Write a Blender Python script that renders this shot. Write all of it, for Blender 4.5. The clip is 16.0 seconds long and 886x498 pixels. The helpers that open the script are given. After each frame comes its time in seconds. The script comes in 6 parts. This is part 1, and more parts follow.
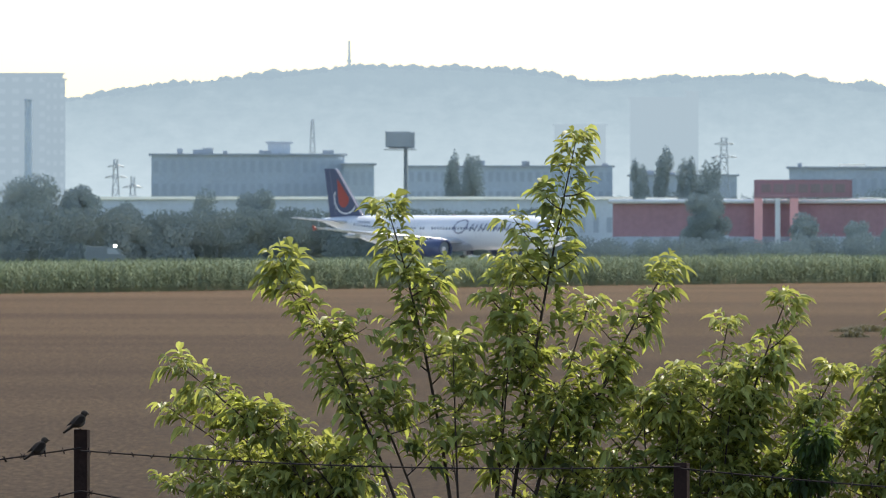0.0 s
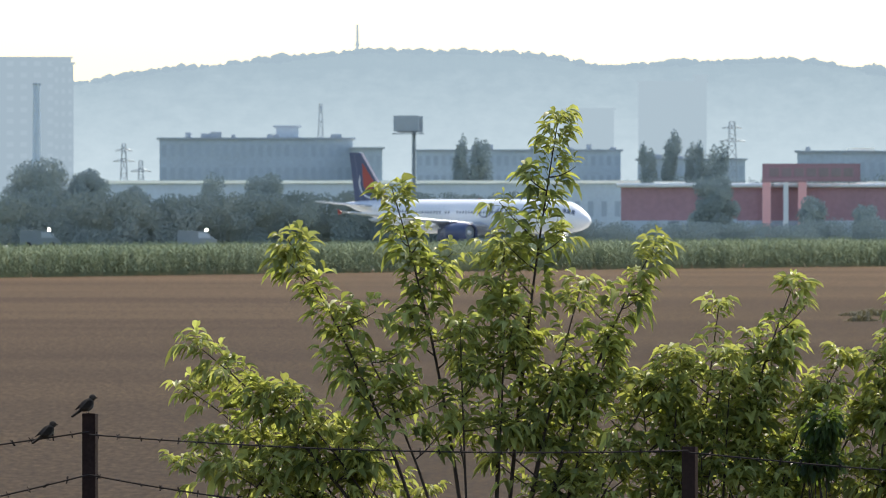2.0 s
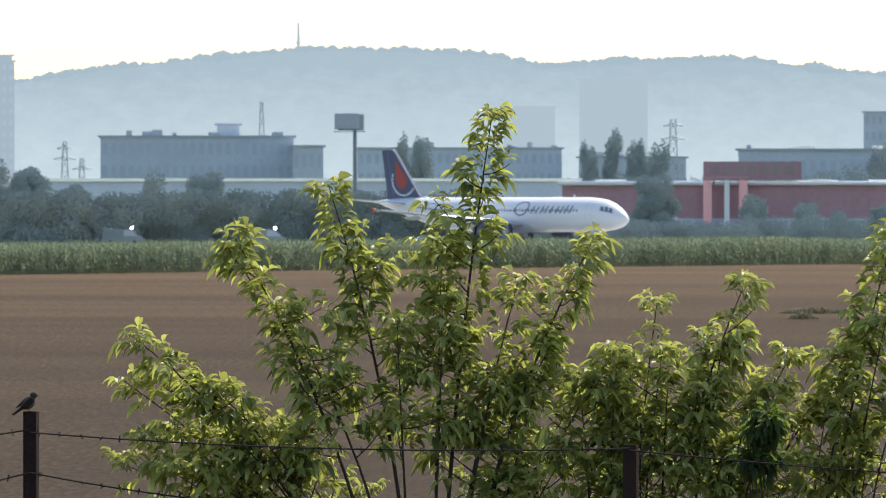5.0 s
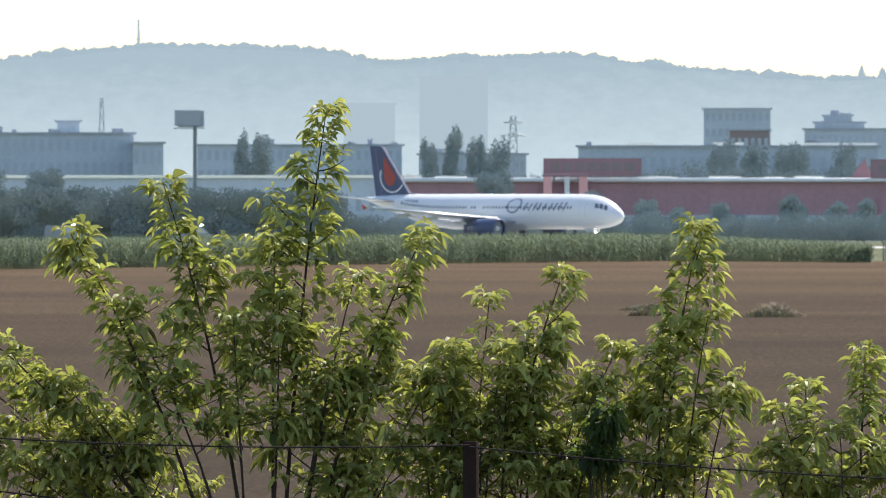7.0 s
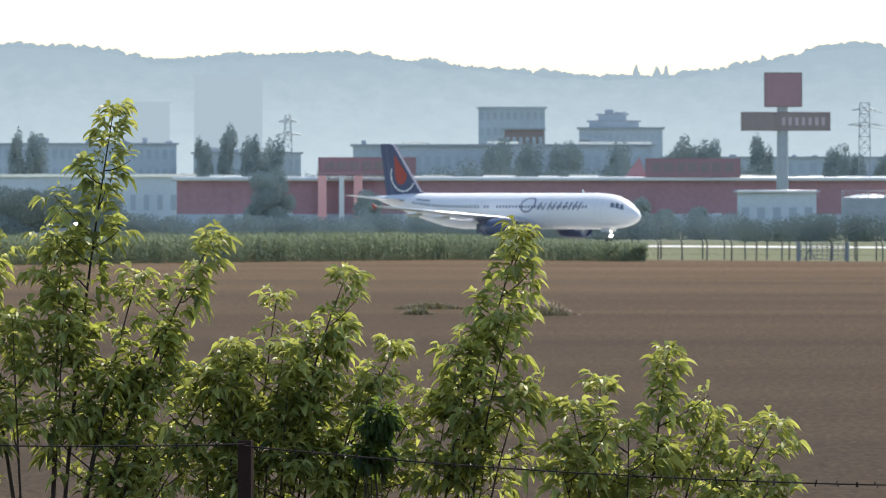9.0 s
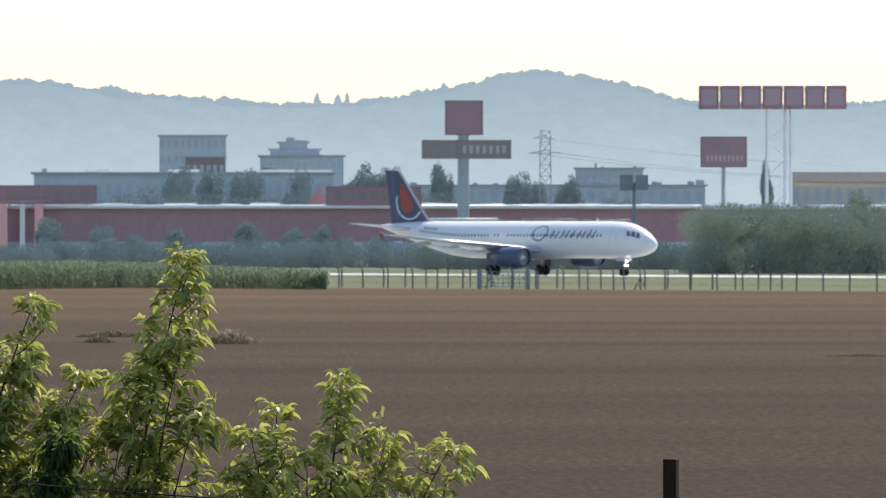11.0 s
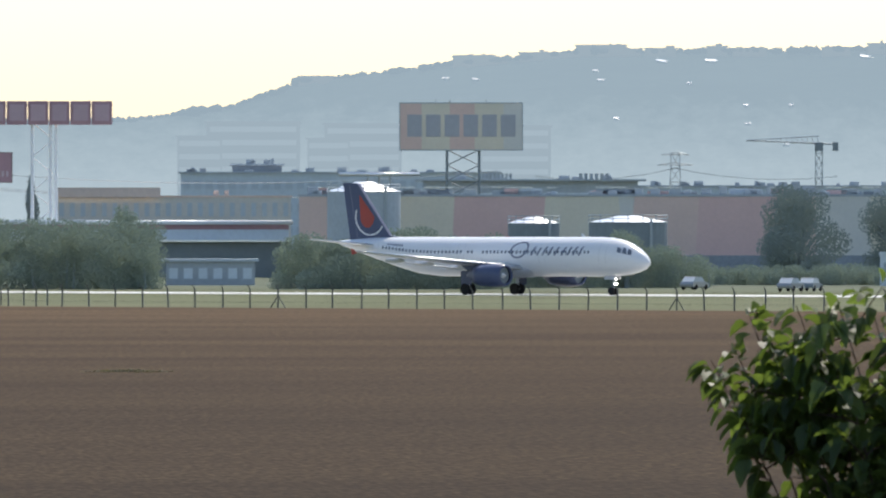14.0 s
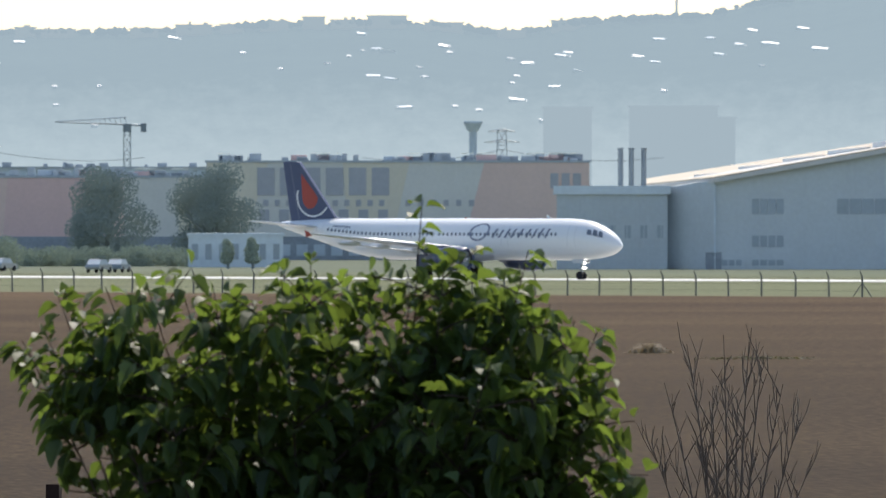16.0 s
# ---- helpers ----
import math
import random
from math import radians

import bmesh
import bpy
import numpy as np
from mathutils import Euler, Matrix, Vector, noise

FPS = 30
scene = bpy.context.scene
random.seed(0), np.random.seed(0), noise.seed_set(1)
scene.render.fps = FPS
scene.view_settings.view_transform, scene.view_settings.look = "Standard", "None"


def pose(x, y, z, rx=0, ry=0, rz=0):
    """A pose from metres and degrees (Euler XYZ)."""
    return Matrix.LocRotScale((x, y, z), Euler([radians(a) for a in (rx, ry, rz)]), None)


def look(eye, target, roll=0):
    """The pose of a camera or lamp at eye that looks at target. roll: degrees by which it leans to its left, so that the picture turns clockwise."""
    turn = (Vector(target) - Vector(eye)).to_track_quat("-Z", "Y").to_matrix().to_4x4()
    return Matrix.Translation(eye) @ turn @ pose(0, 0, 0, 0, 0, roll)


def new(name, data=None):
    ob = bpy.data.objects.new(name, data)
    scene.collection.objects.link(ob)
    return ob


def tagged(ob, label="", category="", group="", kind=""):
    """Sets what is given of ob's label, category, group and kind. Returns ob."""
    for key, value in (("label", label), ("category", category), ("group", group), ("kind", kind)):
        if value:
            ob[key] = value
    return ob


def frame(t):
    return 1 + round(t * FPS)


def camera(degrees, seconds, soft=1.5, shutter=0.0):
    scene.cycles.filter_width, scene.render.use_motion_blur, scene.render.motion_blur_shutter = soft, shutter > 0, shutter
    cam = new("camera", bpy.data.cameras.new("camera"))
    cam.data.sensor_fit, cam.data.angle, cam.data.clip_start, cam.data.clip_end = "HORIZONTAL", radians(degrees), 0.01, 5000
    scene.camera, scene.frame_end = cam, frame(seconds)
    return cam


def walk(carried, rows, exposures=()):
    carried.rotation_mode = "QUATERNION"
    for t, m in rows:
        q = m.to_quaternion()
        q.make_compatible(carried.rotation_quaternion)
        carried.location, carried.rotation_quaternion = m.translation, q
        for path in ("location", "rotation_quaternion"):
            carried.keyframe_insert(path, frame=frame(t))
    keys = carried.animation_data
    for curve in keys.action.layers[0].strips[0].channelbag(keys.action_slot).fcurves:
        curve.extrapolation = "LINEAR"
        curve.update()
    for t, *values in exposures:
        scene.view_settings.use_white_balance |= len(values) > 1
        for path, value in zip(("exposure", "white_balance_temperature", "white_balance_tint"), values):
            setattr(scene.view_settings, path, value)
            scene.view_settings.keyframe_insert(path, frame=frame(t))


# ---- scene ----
# Bearings (u, to the right) and depressions (v, downwards) are in units of 1/20000 radian, seen from the camera's stand.
UNIT = 20000.0
EYE = 6.5                                   # the camera's height over the field
cam = camera(4.489, 16.0, soft=1.0)
# a long lens, focused a little beyond the near shrubs
cam.data.dof.use_dof, cam.data.dof.focus_distance, cam.data.dof.aperture_fstop = True, 69.0, 33.0
PAN = [
    (0, -0.0, 65.9), (0.5, -9.9, 77.3), (1, -19.1, 98.9), (1.5, -18.2, 105.2), (2, -14.5, 94.3),
    (2.5, -9.7, 85.6), (3, -6.1, 91.6), (3.2, -5.1, 98.6), (5.3, 119.2, 97.7), (5.5, 141.1, 87.6),
    (6, 209.5, 79.9), (6.5, 284.6, 86.1), (7, 372.7, 103.8), (7.5, 461.7, 117.3), (8, 544.3, 112.5),
    (8.2, 578.4, 109.9), (10.3, 1151.7, 92.3), (10.5, 1202.7, 80.6), (11, 1335.9, 56.2), (11.5, 1494.0, 36.9),
    (12, 1696.3, 37.5), (12.5, 1945.3, 46.1), (13, 2158.2, 55.1), (13.5, 2368.6, 47.1), (14, 2635.0, 28.7),
    (14.5, 2888.8, 9.0), (15, 3170.0, 3.8), (15.4, 3447.7, 30.8), (15.5, 3520.5, 38.0), (16, 3858.8, 61.9)]


def spot(u, d, z=0.0):
    """The place at bearing u, d metres away, at height z."""
    return Vector((d * math.sin(u / UNIT), d * math.cos(u / UNIT), z))


def rise(v, d):
    """The height of what is seen v below the horizon, d metres away."""
    return EYE - v * d / UNIT


walk(cam, [(t, look((0, 0, EYE), spot(u, 1000, rise(v, 1000)))) for t, u, v in PAN],
     [(0, 0.79, 6800, 10), (8.2, 0.79, 6800, 10), (10.5, 0.68, 6700, 10), (11.5, 0.57, 6700, 10), (13.5, 0.46, 6700, 10), (16, 0.58, 6820, 10)])

# ---- light ----
world = bpy.data.worlds.new("sky")
scene.world = world
world.use_nodes = True
wn = world.node_tree
sky = wn.nodes.new("ShaderNodeTexSky")
sky.sky_type, sky.sun_disc = "NISHITA", False
SUN_EL, SUN_AZ = 50.0, 28.0
sky.sun_elevation, sky.sun_rotation = radians(SUN_EL), radians(SUN_AZ)
sky.air_density, sky.dust_density, sky.ozone_density = 1.0, 1.05, 1.5
wn.links.new(sky.outputs[0], wn.nodes["Background"].inputs[0])
wn.nodes["Background"].inputs[1].default_value = 0.145
sun = new("sun", bpy.data.lights.new("sun", "SUN"))
sun.data.energy, sun.data.angle, sun.data.color = 3.5, radians(0.6), (1.0, 0.94, 0.84)
sd = Vector((math.sin(radians(SUN_AZ)) * math.cos(radians(SUN_EL)), math.cos(radians(SUN_AZ)) * math.cos(radians(SUN_EL)), math.sin(radians(SUN_EL))))
sun.matrix_world = look(sd * 100, (0, 0, 0))

# ---- materials ----


def mat(name, base, rough=0.8, spread=0.18, size=1.0, bump=0.0, metal=0.0, second=None, glow=None, glow_power=0.0, stretch=(1, 1, 1)):
    """A surface with grain at two scales: size metres and an eighth of it."""
    m = bpy.data.materials.new(name)
    m.use_nodes = True
    n, l = m.node_tree.nodes, m.node_tree.links
    b = n["Principled BSDF"]
    co = n.new("ShaderNodeTexCoord")
    mp = n.new("ShaderNodeMapping")
    mp.inputs["Scale"].default_value = stretch
    l.new(co.outputs["Object"], mp.inputs[0])
    a, c = n.new("ShaderNodeTexNoise"), n.new("ShaderNodeTexNoise")
    a.inputs["Scale"].default_value, c.inputs["Scale"].default_value = 1 / size, 8 / size
    a.inputs["Detail"].default_value = c.inputs["Detail"].default_value = 4
    for x in (a, c):
        l.new(mp.outputs[0], x.inputs["Vector"])
    ad = n.new("ShaderNodeMath")
    ad.operation = "ADD"
    l.new(a.outputs["Fac"], ad.inputs[0]), l.new(c.outputs["Fac"], ad.inputs[1])
    info = n.new("ShaderNodeObjectInfo")
    ad2 = n.new("ShaderNodeMath")
    ad2.operation = "MULTIPLY_ADD"
    ad2.inputs[1].default_value = 0.3
    l.new(info.outputs["Random"], ad2.inputs[0]), l.new(ad.outputs[0], ad2.inputs[2])
    r = n.new("ShaderNodeValToRGB")
    sc = n.new("ShaderNodeMapRange")
    sc.inputs["From Min"].default_value, sc.inputs["From Max"].default_value = 0.65, 1.55
    l.new(ad2.outputs[0], sc.inputs["Value"])
    r.color_ramp.elements[0].position = 0.0
    lo = [x * (1 - spread) for x in base]
    hi = [min(1, x * (1 + spread)) for x in (second or base)]
    r.color_ramp.elements[0].color, r.color_ramp.elements[1].color = (*lo, 1), (*hi, 1)
    l.new(sc.outputs[0], r.inputs[0]), l.new(r.outputs[0], b.inputs["Base Color"])
    b.inputs["Roughness"].default_value, b.inputs["Metallic"].default_value = rough, metal
    if rough > 0.75:
        b.inputs["Specular IOR Level"].default_value = 0.12
    if bump:
        bp = n.new("ShaderNodeBump")
        bp.inputs["Strength"].default_value, bp.inputs["Distance"].default_value = 0.6, bump
        l.new(ad.outputs[0], bp.inputs["Height"]), l.new(bp.outputs[0], b.inputs["Normal"])
    if glow:
        b.inputs["Specular IOR Level"].default_value = 0.0
        b.inputs["Emission Color"].default_value, b.inputs["Emission Strength"].default_value = (*glow, 1), glow_power
    return m


def leaf_mat(name, dark, light, through_col, gloss=0.45, share=0.45, sheen=0.5, dim=0.0):
    """A leaf: its colour from leaf to leaf, the dim share of the leaves all dark, and what shines through it."""
    m = bpy.data.materials.new(name)
    m.use_nodes = True
    n, l = m.node_tree.nodes, m.node_tree.links
    b, out = n["Principled BSDF"], n["Material Output"]
    geo = n.new("ShaderNodeNewGeometry")
    r = n.new("ShaderNodeValToRGB")
    r.color_ramp.elements[0].color, r.color_ramp.elements[1].color = (*dark, 1), (*light, 1)
    r.color_ramp.elements[0].position = dim
    l.new(geo.outputs["Random Per Island"], r.inputs[0])
    l.new(r.outputs[0], b.inputs["Base Color"])
    b.inputs["Roughness"].default_value = gloss
    b.inputs["Specular IOR Level"].default_value = sheen if gloss < 0.9 else 0.0
    t = n.new("ShaderNodeBsdfTranslucent")
    r2 = n.new("ShaderNodeValToRGB")
    r2.color_ramp.elements[0].color, r2.color_ramp.elements[1].color = (*[x * 0.45 for x in through_col], 1), (*through_col, 1)
    l.new(geo.outputs["Random Per Island"], r2.inputs[0]), l.new(r2.outputs[0], t.inputs["Color"])
    mix = n.new("ShaderNodeMixShader")
    mix.inputs[0].default_value = share
    l.new(b.outputs[0], mix.inputs[1]), l.new(t.outputs[0], mix.inputs[2]), l.new(mix.outputs[0], out.inputs["Surface"])
    return m


# the runway and all along it run past the camera's stand: NX, NY points straight at it, EX, EY along it
FOOT = radians(50.67)
ACROSS = Vector((math.sin(FOOT), math.cos(FOOT), 0))
ALONG = Vector((math.cos(FOOT), -math.sin(FOOT), 0))
FENCE_AT, RUNWAY_AT = 703.0, 870.0


def ground_mat():
    m = bpy.data.materials.new("stubble_and_grass")
    m.use_nodes = True
    n, l = m.node_tree.nodes, m.node_tree.links
    b = n["Principled BSDF"]
    b.inputs["Roughness"].default_value = 0.95
    b.inputs["Specular IOR Level"].default_value = 0.05
    co = n.new("ShaderNodeTexCoord")

    def grain(scale, detail=5, stretch=(1, 1, 1), turned=True):
        mp = n.new("ShaderNodeMapping")
        mp.inputs["Rotation"].default_value = (0, 0, FOOT - radians(90) if turned else radians(6))
        mp.inputs["Scale"].default_value = stretch
        l.new(co.outputs["Object"], mp.inputs[0])
        x = n.new("ShaderNodeTexNoise")
        x.inputs["Scale"].default_value, x.inputs["Detail"].default_value = scale, detail
        l.new(mp.outputs[0], x.inputs["Vector"])
        return x.outputs["Fac"]

    def ramp(fac, c0, c1, p0=0.3, p1=0.7):
        r = n.new("ShaderNodeValToRGB")
        r.color_ramp.elements[0].position, r.color_ramp.elements[1].position = p0, p1
        r.color_ramp.elements[0].color, r.color_ramp.elements[1].color = (*c0, 1), (*c1, 1)
        l.new(fac, r.inputs[0])
        return r.outputs[0]

    def mix(fac, a, c, how="MIX"):
        x = n.new("ShaderNodeMix")
        x.data_type, x.blend_type = "RGBA", how
        if isinstance(fac, float):
            x.inputs[0].default_value = fac
        else:
            l.new(fac, x.inputs[0])
        l.new(a, x.inputs[6]), l.new(c, x.inputs[7])
        return x.outputs[2]

    soil = ramp(grain(0.02, 4, (0.5, 1.2, 1)), (0.043, 0.0275, 0.0155), (0.074, 0.050, 0.0285))
    straw = ramp(grain(6.0, 5, (1, 0.14, 1), False), (0.42, 0.40, 0.37), (1.68, 1.70, 1.66), 0.35, 0.66)
    field = mix(0.75, soil, straw, "MULTIPLY")
    clods = ramp(grain(2.2, 6, (1, 0.3, 1), False), (0.70, 0.68, 0.66), (1.25, 1.26, 1.27), 0.35, 0.65)
    field = mix(0.8, field, clods, "MULTIPLY")
    track = ramp(grain(0.10, 3, (0.05, 1.5, 1)), (0.72, 0.70, 0.68), (1.0, 1.0, 1.0), 0.27, 0.36)
    field = mix(0.5, field, track, "MULTIPLY")
    grass = mix(0.5, ramp(grain(0.08, 4, (0.3, 1.5, 1)), (0.092, 0.105, 0.062), (0.155, 0.162, 0.098)), ramp(grain(1.4, 4), (0.5, 0.5, 0.5), (1.4, 1.4, 1.3)), "MULTIPLY")
    dot = n.new("ShaderNodeVectorMath")
    dot.operation = "DOT_PRODUCT"
    dot.inputs[1].default_value = ACROSS
    l.new(co.outputs["Object"], dot.inputs[0])
    wob = n.new("ShaderNodeMath")
    wob.operation = "MULTIPLY_ADD"
    wob.inputs[1].default_value = 8.0
    l.new(grain(0.2, 3), wob.inputs[0]), l.new(dot.outputs["Value"], wob.inputs[2])
    edge = n.new("ShaderNodeMapRange")
    edge.inputs["From Min"].default_value, edge.inputs["From Max"].default_value = FENCE_AT + 1, FENCE_AT + 9
    l.new(wob.outputs[0], edge.inputs["Value"])
    # distance haze put into the soil colour: darker near, paler far off
    haze_share = n.new("ShaderNodeMapRange")
    haze_share.inputs["From Min"].default_value, haze_share.inputs["From Max"].default_value = 190, 650
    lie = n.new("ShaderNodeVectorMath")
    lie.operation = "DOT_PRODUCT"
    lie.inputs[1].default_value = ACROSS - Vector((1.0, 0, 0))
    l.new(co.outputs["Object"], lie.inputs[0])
    l.new(lie.outputs["Value"], haze_share.inputs["Value"])
    # the ramp's far end is the haze-paled tone
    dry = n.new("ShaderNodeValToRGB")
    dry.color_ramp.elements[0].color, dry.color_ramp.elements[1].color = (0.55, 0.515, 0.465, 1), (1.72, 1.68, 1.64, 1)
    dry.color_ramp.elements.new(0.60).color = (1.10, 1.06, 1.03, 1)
    l.new(haze_share.outputs[0], dry.inputs[0])
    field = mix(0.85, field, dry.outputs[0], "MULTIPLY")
    # grass turns darker and greyer from 30 m beyond the runway
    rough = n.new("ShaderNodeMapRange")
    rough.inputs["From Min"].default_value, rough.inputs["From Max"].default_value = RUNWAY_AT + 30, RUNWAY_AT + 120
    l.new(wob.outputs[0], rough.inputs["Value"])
    far_grass = ramp(grain(0.06, 4, (0.3, 1.5, 1)), (0.095, 0.112, 0.082), (0.145, 0.162, 0.118))
    grass = mix(rough.outputs[0], grass, far_grass)
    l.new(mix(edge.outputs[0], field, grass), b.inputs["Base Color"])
    bp = n.new("ShaderNodeBump")
    bp.inputs["Strength"].default_value, bp.inputs["Distance"].default_value = 0.4, 0.06
    l.new(grain(1.6, 6), bp.inputs["Height"]), l.new(bp.outputs[0], b.inputs["Normal"])
    return m


GROUND = ground_mat()
CONCRETE = mat("runway_concrete", (0.42, 0.41, 0.38), 0.45, 0.12, 12)


def hill_mat():
    """Far woods: patchy, and paler towards the foot of the hill; haze is painted in as glow."""
    m = mat("wooded_hill_haze_glow", (0.018, 0.022, 0.018), 1.0, 0.25, 60, glow=(0.25, 0.335, 0.40), glow_power=1.0)
    n, l = m.node_tree.nodes, m.node_tree.links
    co = n.new("ShaderNodeTexCoord")
    mp = n.new("ShaderNodeCombineXYZ")
    place = n.new("ShaderNodeSeparateXYZ")
    l.new(co.outputs["Object"], place.inputs[0])
    ratio, east, high = n.new("ShaderNodeMath"), n.new("ShaderNodeMath"), n.new("ShaderNodeMath")
    ratio.operation, east.operation, high.operation = "DIVIDE", "MULTIPLY", "MULTIPLY"
    east.inputs[1].default_value, high.inputs[1].default_value = 4000.0, 1.7
    l.new(place.outputs["X"], ratio.inputs[0]), l.new(place.outputs["Y"], ratio.inputs[1])
    l.new(ratio.outputs[0], east.inputs[0]), l.new(place.outputs["Z"], high.inputs[0])
    l.new(east.outputs[0], mp.inputs["X"]), l.new(high.outputs[0], mp.inputs["Z"])
    a = n.new("ShaderNodeTexNoise")
    a.inputs["Scale"].default_value, a.inputs["Detail"].default_value, a.inputs["Roughness"].default_value = 0.10, 8, 0.72
    l.new(mp.outputs[0], a.inputs["Vector"])
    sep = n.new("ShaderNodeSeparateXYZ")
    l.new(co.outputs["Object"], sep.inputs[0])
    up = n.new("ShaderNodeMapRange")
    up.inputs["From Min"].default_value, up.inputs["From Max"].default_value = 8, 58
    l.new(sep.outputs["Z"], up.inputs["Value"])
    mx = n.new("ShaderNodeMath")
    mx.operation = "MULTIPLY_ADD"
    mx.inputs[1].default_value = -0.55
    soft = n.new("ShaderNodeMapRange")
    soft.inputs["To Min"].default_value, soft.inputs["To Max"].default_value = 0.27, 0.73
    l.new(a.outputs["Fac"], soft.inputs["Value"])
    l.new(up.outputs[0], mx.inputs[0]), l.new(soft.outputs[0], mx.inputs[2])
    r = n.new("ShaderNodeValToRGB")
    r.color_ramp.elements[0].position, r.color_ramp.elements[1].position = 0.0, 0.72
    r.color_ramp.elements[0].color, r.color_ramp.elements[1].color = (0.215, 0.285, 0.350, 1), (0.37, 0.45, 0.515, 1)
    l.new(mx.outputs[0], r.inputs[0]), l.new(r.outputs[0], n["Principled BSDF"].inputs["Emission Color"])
    return m


HILL = hill_mat()
# crest trees and house walls glow blue-grey: haze painted as emission
HILL_TREES = mat("ridge_trees_haze_glow", (0.02, 0.025, 0.02), 1.0, 0.25, 15, glow=(0.217, 0.286, 0.350), glow_power=1.0)
# far blocks and unlit windows emit haze blue in place of real air
FAR_BLOCK = mat("distant_block_haze_glow", (0.02, 0.02, 0.022), 0.9, 0.1, 20, glow=(0.238, 0.306, 0.364), glow_power=1.0)
FAR_TOWER = mat("distant_tower_haze_glow", (0.02, 0.02, 0.022), 0.9, 0.1, 20, glow=(0.208, 0.272, 0.332), glow_power=1.0)
FAR_BAND = mat("distant_window_band_haze_glow", (0.05, 0.05, 0.055), 0.4, 0.1, 20, glow=(0.254, 0.325, 0.382), glow_power=1.0)
FAR_WINDOW = mat("distant_window_haze_glow", (0.04, 0.04, 0.045), 0.4, 0.1, 20, glow=(0.219, 0.284, 0.344), glow_power=1.0)
GLINT = mat("sheet_metal_roof", (0.75, 0.76, 0.76), 0.28, 0.08, 2, metal=0.9)
# pale base colour stands in for a weak gleam on far roofs
PALE_ROOF = mat("pale_gleam_roof", (0.62, 0.64, 0.66), 0.6, 0.1, 2)
# distance haze put into most town base colours below: paled, blued, less saturated
PALE_WALL = mat("hazed_pale_render", (0.62, 0.68, 0.72), 0.9, 0.1, 5)
GREY_WALL = mat("hazed_grey_render", (0.50, 0.56, 0.605), 0.9, 0.12, 5)
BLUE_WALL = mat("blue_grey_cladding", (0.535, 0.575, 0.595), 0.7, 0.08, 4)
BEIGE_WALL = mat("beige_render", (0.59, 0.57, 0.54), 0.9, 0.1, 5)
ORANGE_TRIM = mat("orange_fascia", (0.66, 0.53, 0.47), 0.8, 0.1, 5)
RED_WALL = mat("hazed_red_cladding", (0.42, 0.245, 0.265), 0.7, 0.15, 6)
SIGN_RED = mat("hazed_red_sign", (0.38, 0.225, 0.245), 0.6, 0.12, 2)
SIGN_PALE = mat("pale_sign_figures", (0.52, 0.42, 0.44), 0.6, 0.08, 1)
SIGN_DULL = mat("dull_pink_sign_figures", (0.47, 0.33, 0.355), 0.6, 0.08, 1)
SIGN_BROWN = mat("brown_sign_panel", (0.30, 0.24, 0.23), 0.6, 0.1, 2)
CORAL = mat("coral_portal_paint", (0.92, 0.46, 0.44), 0.5, 0.08, 2)
WHITE_PAINT = mat("white_paint", (0.78, 0.78, 0.77), 0.5, 0.05, 1)
EDGE = mat("white_rounded_flashing", (0.82, 0.82, 0.81), 0.4, 0.05, 3)
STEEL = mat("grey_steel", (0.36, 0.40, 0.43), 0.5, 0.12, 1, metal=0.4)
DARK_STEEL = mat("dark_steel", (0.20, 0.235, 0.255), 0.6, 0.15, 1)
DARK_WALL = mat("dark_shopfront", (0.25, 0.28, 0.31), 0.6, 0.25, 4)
DARK_GLASS = mat("hazed_window_glass", (0.43, 0.49, 0.54), 0.5, 0.1, 2)
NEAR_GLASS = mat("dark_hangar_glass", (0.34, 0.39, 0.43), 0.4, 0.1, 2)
BROWN_ROOF = mat("hazed_brown_roof", (0.41, 0.45, 0.485), 0.8, 0.12, 5)
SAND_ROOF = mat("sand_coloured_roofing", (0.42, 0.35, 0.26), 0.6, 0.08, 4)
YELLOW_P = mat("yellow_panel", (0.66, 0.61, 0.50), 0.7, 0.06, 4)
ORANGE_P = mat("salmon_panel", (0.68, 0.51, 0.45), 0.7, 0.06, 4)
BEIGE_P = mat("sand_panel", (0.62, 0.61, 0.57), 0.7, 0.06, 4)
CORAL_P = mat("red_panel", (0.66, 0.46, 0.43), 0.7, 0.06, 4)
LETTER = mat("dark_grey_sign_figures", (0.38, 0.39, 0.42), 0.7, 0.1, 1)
# TREE_*, HAZY_BARK and CORN carry distance haze in their base colours
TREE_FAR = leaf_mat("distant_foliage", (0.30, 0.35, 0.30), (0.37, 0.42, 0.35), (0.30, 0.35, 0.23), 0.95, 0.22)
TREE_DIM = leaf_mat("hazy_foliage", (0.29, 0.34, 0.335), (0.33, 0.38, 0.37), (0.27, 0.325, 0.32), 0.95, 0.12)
BARK = mat("bark", (0.12, 0.10, 0.085), 0.9, 0.3, 0.2, 0.004)
TREE_DEEP = leaf_mat("hazed_deep_foliage", (0.25, 0.295, 0.28), (0.28, 0.325, 0.305), (0.22, 0.26, 0.23), 0.95, 0.12)
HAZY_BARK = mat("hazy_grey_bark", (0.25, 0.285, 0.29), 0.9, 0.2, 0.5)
CORN = leaf_mat("hazed_corn_leaves", (0.235, 0.275, 0.185), (0.29, 0.335, 0.225), (0.25, 0.30, 0.16), 0.95, 0.2)


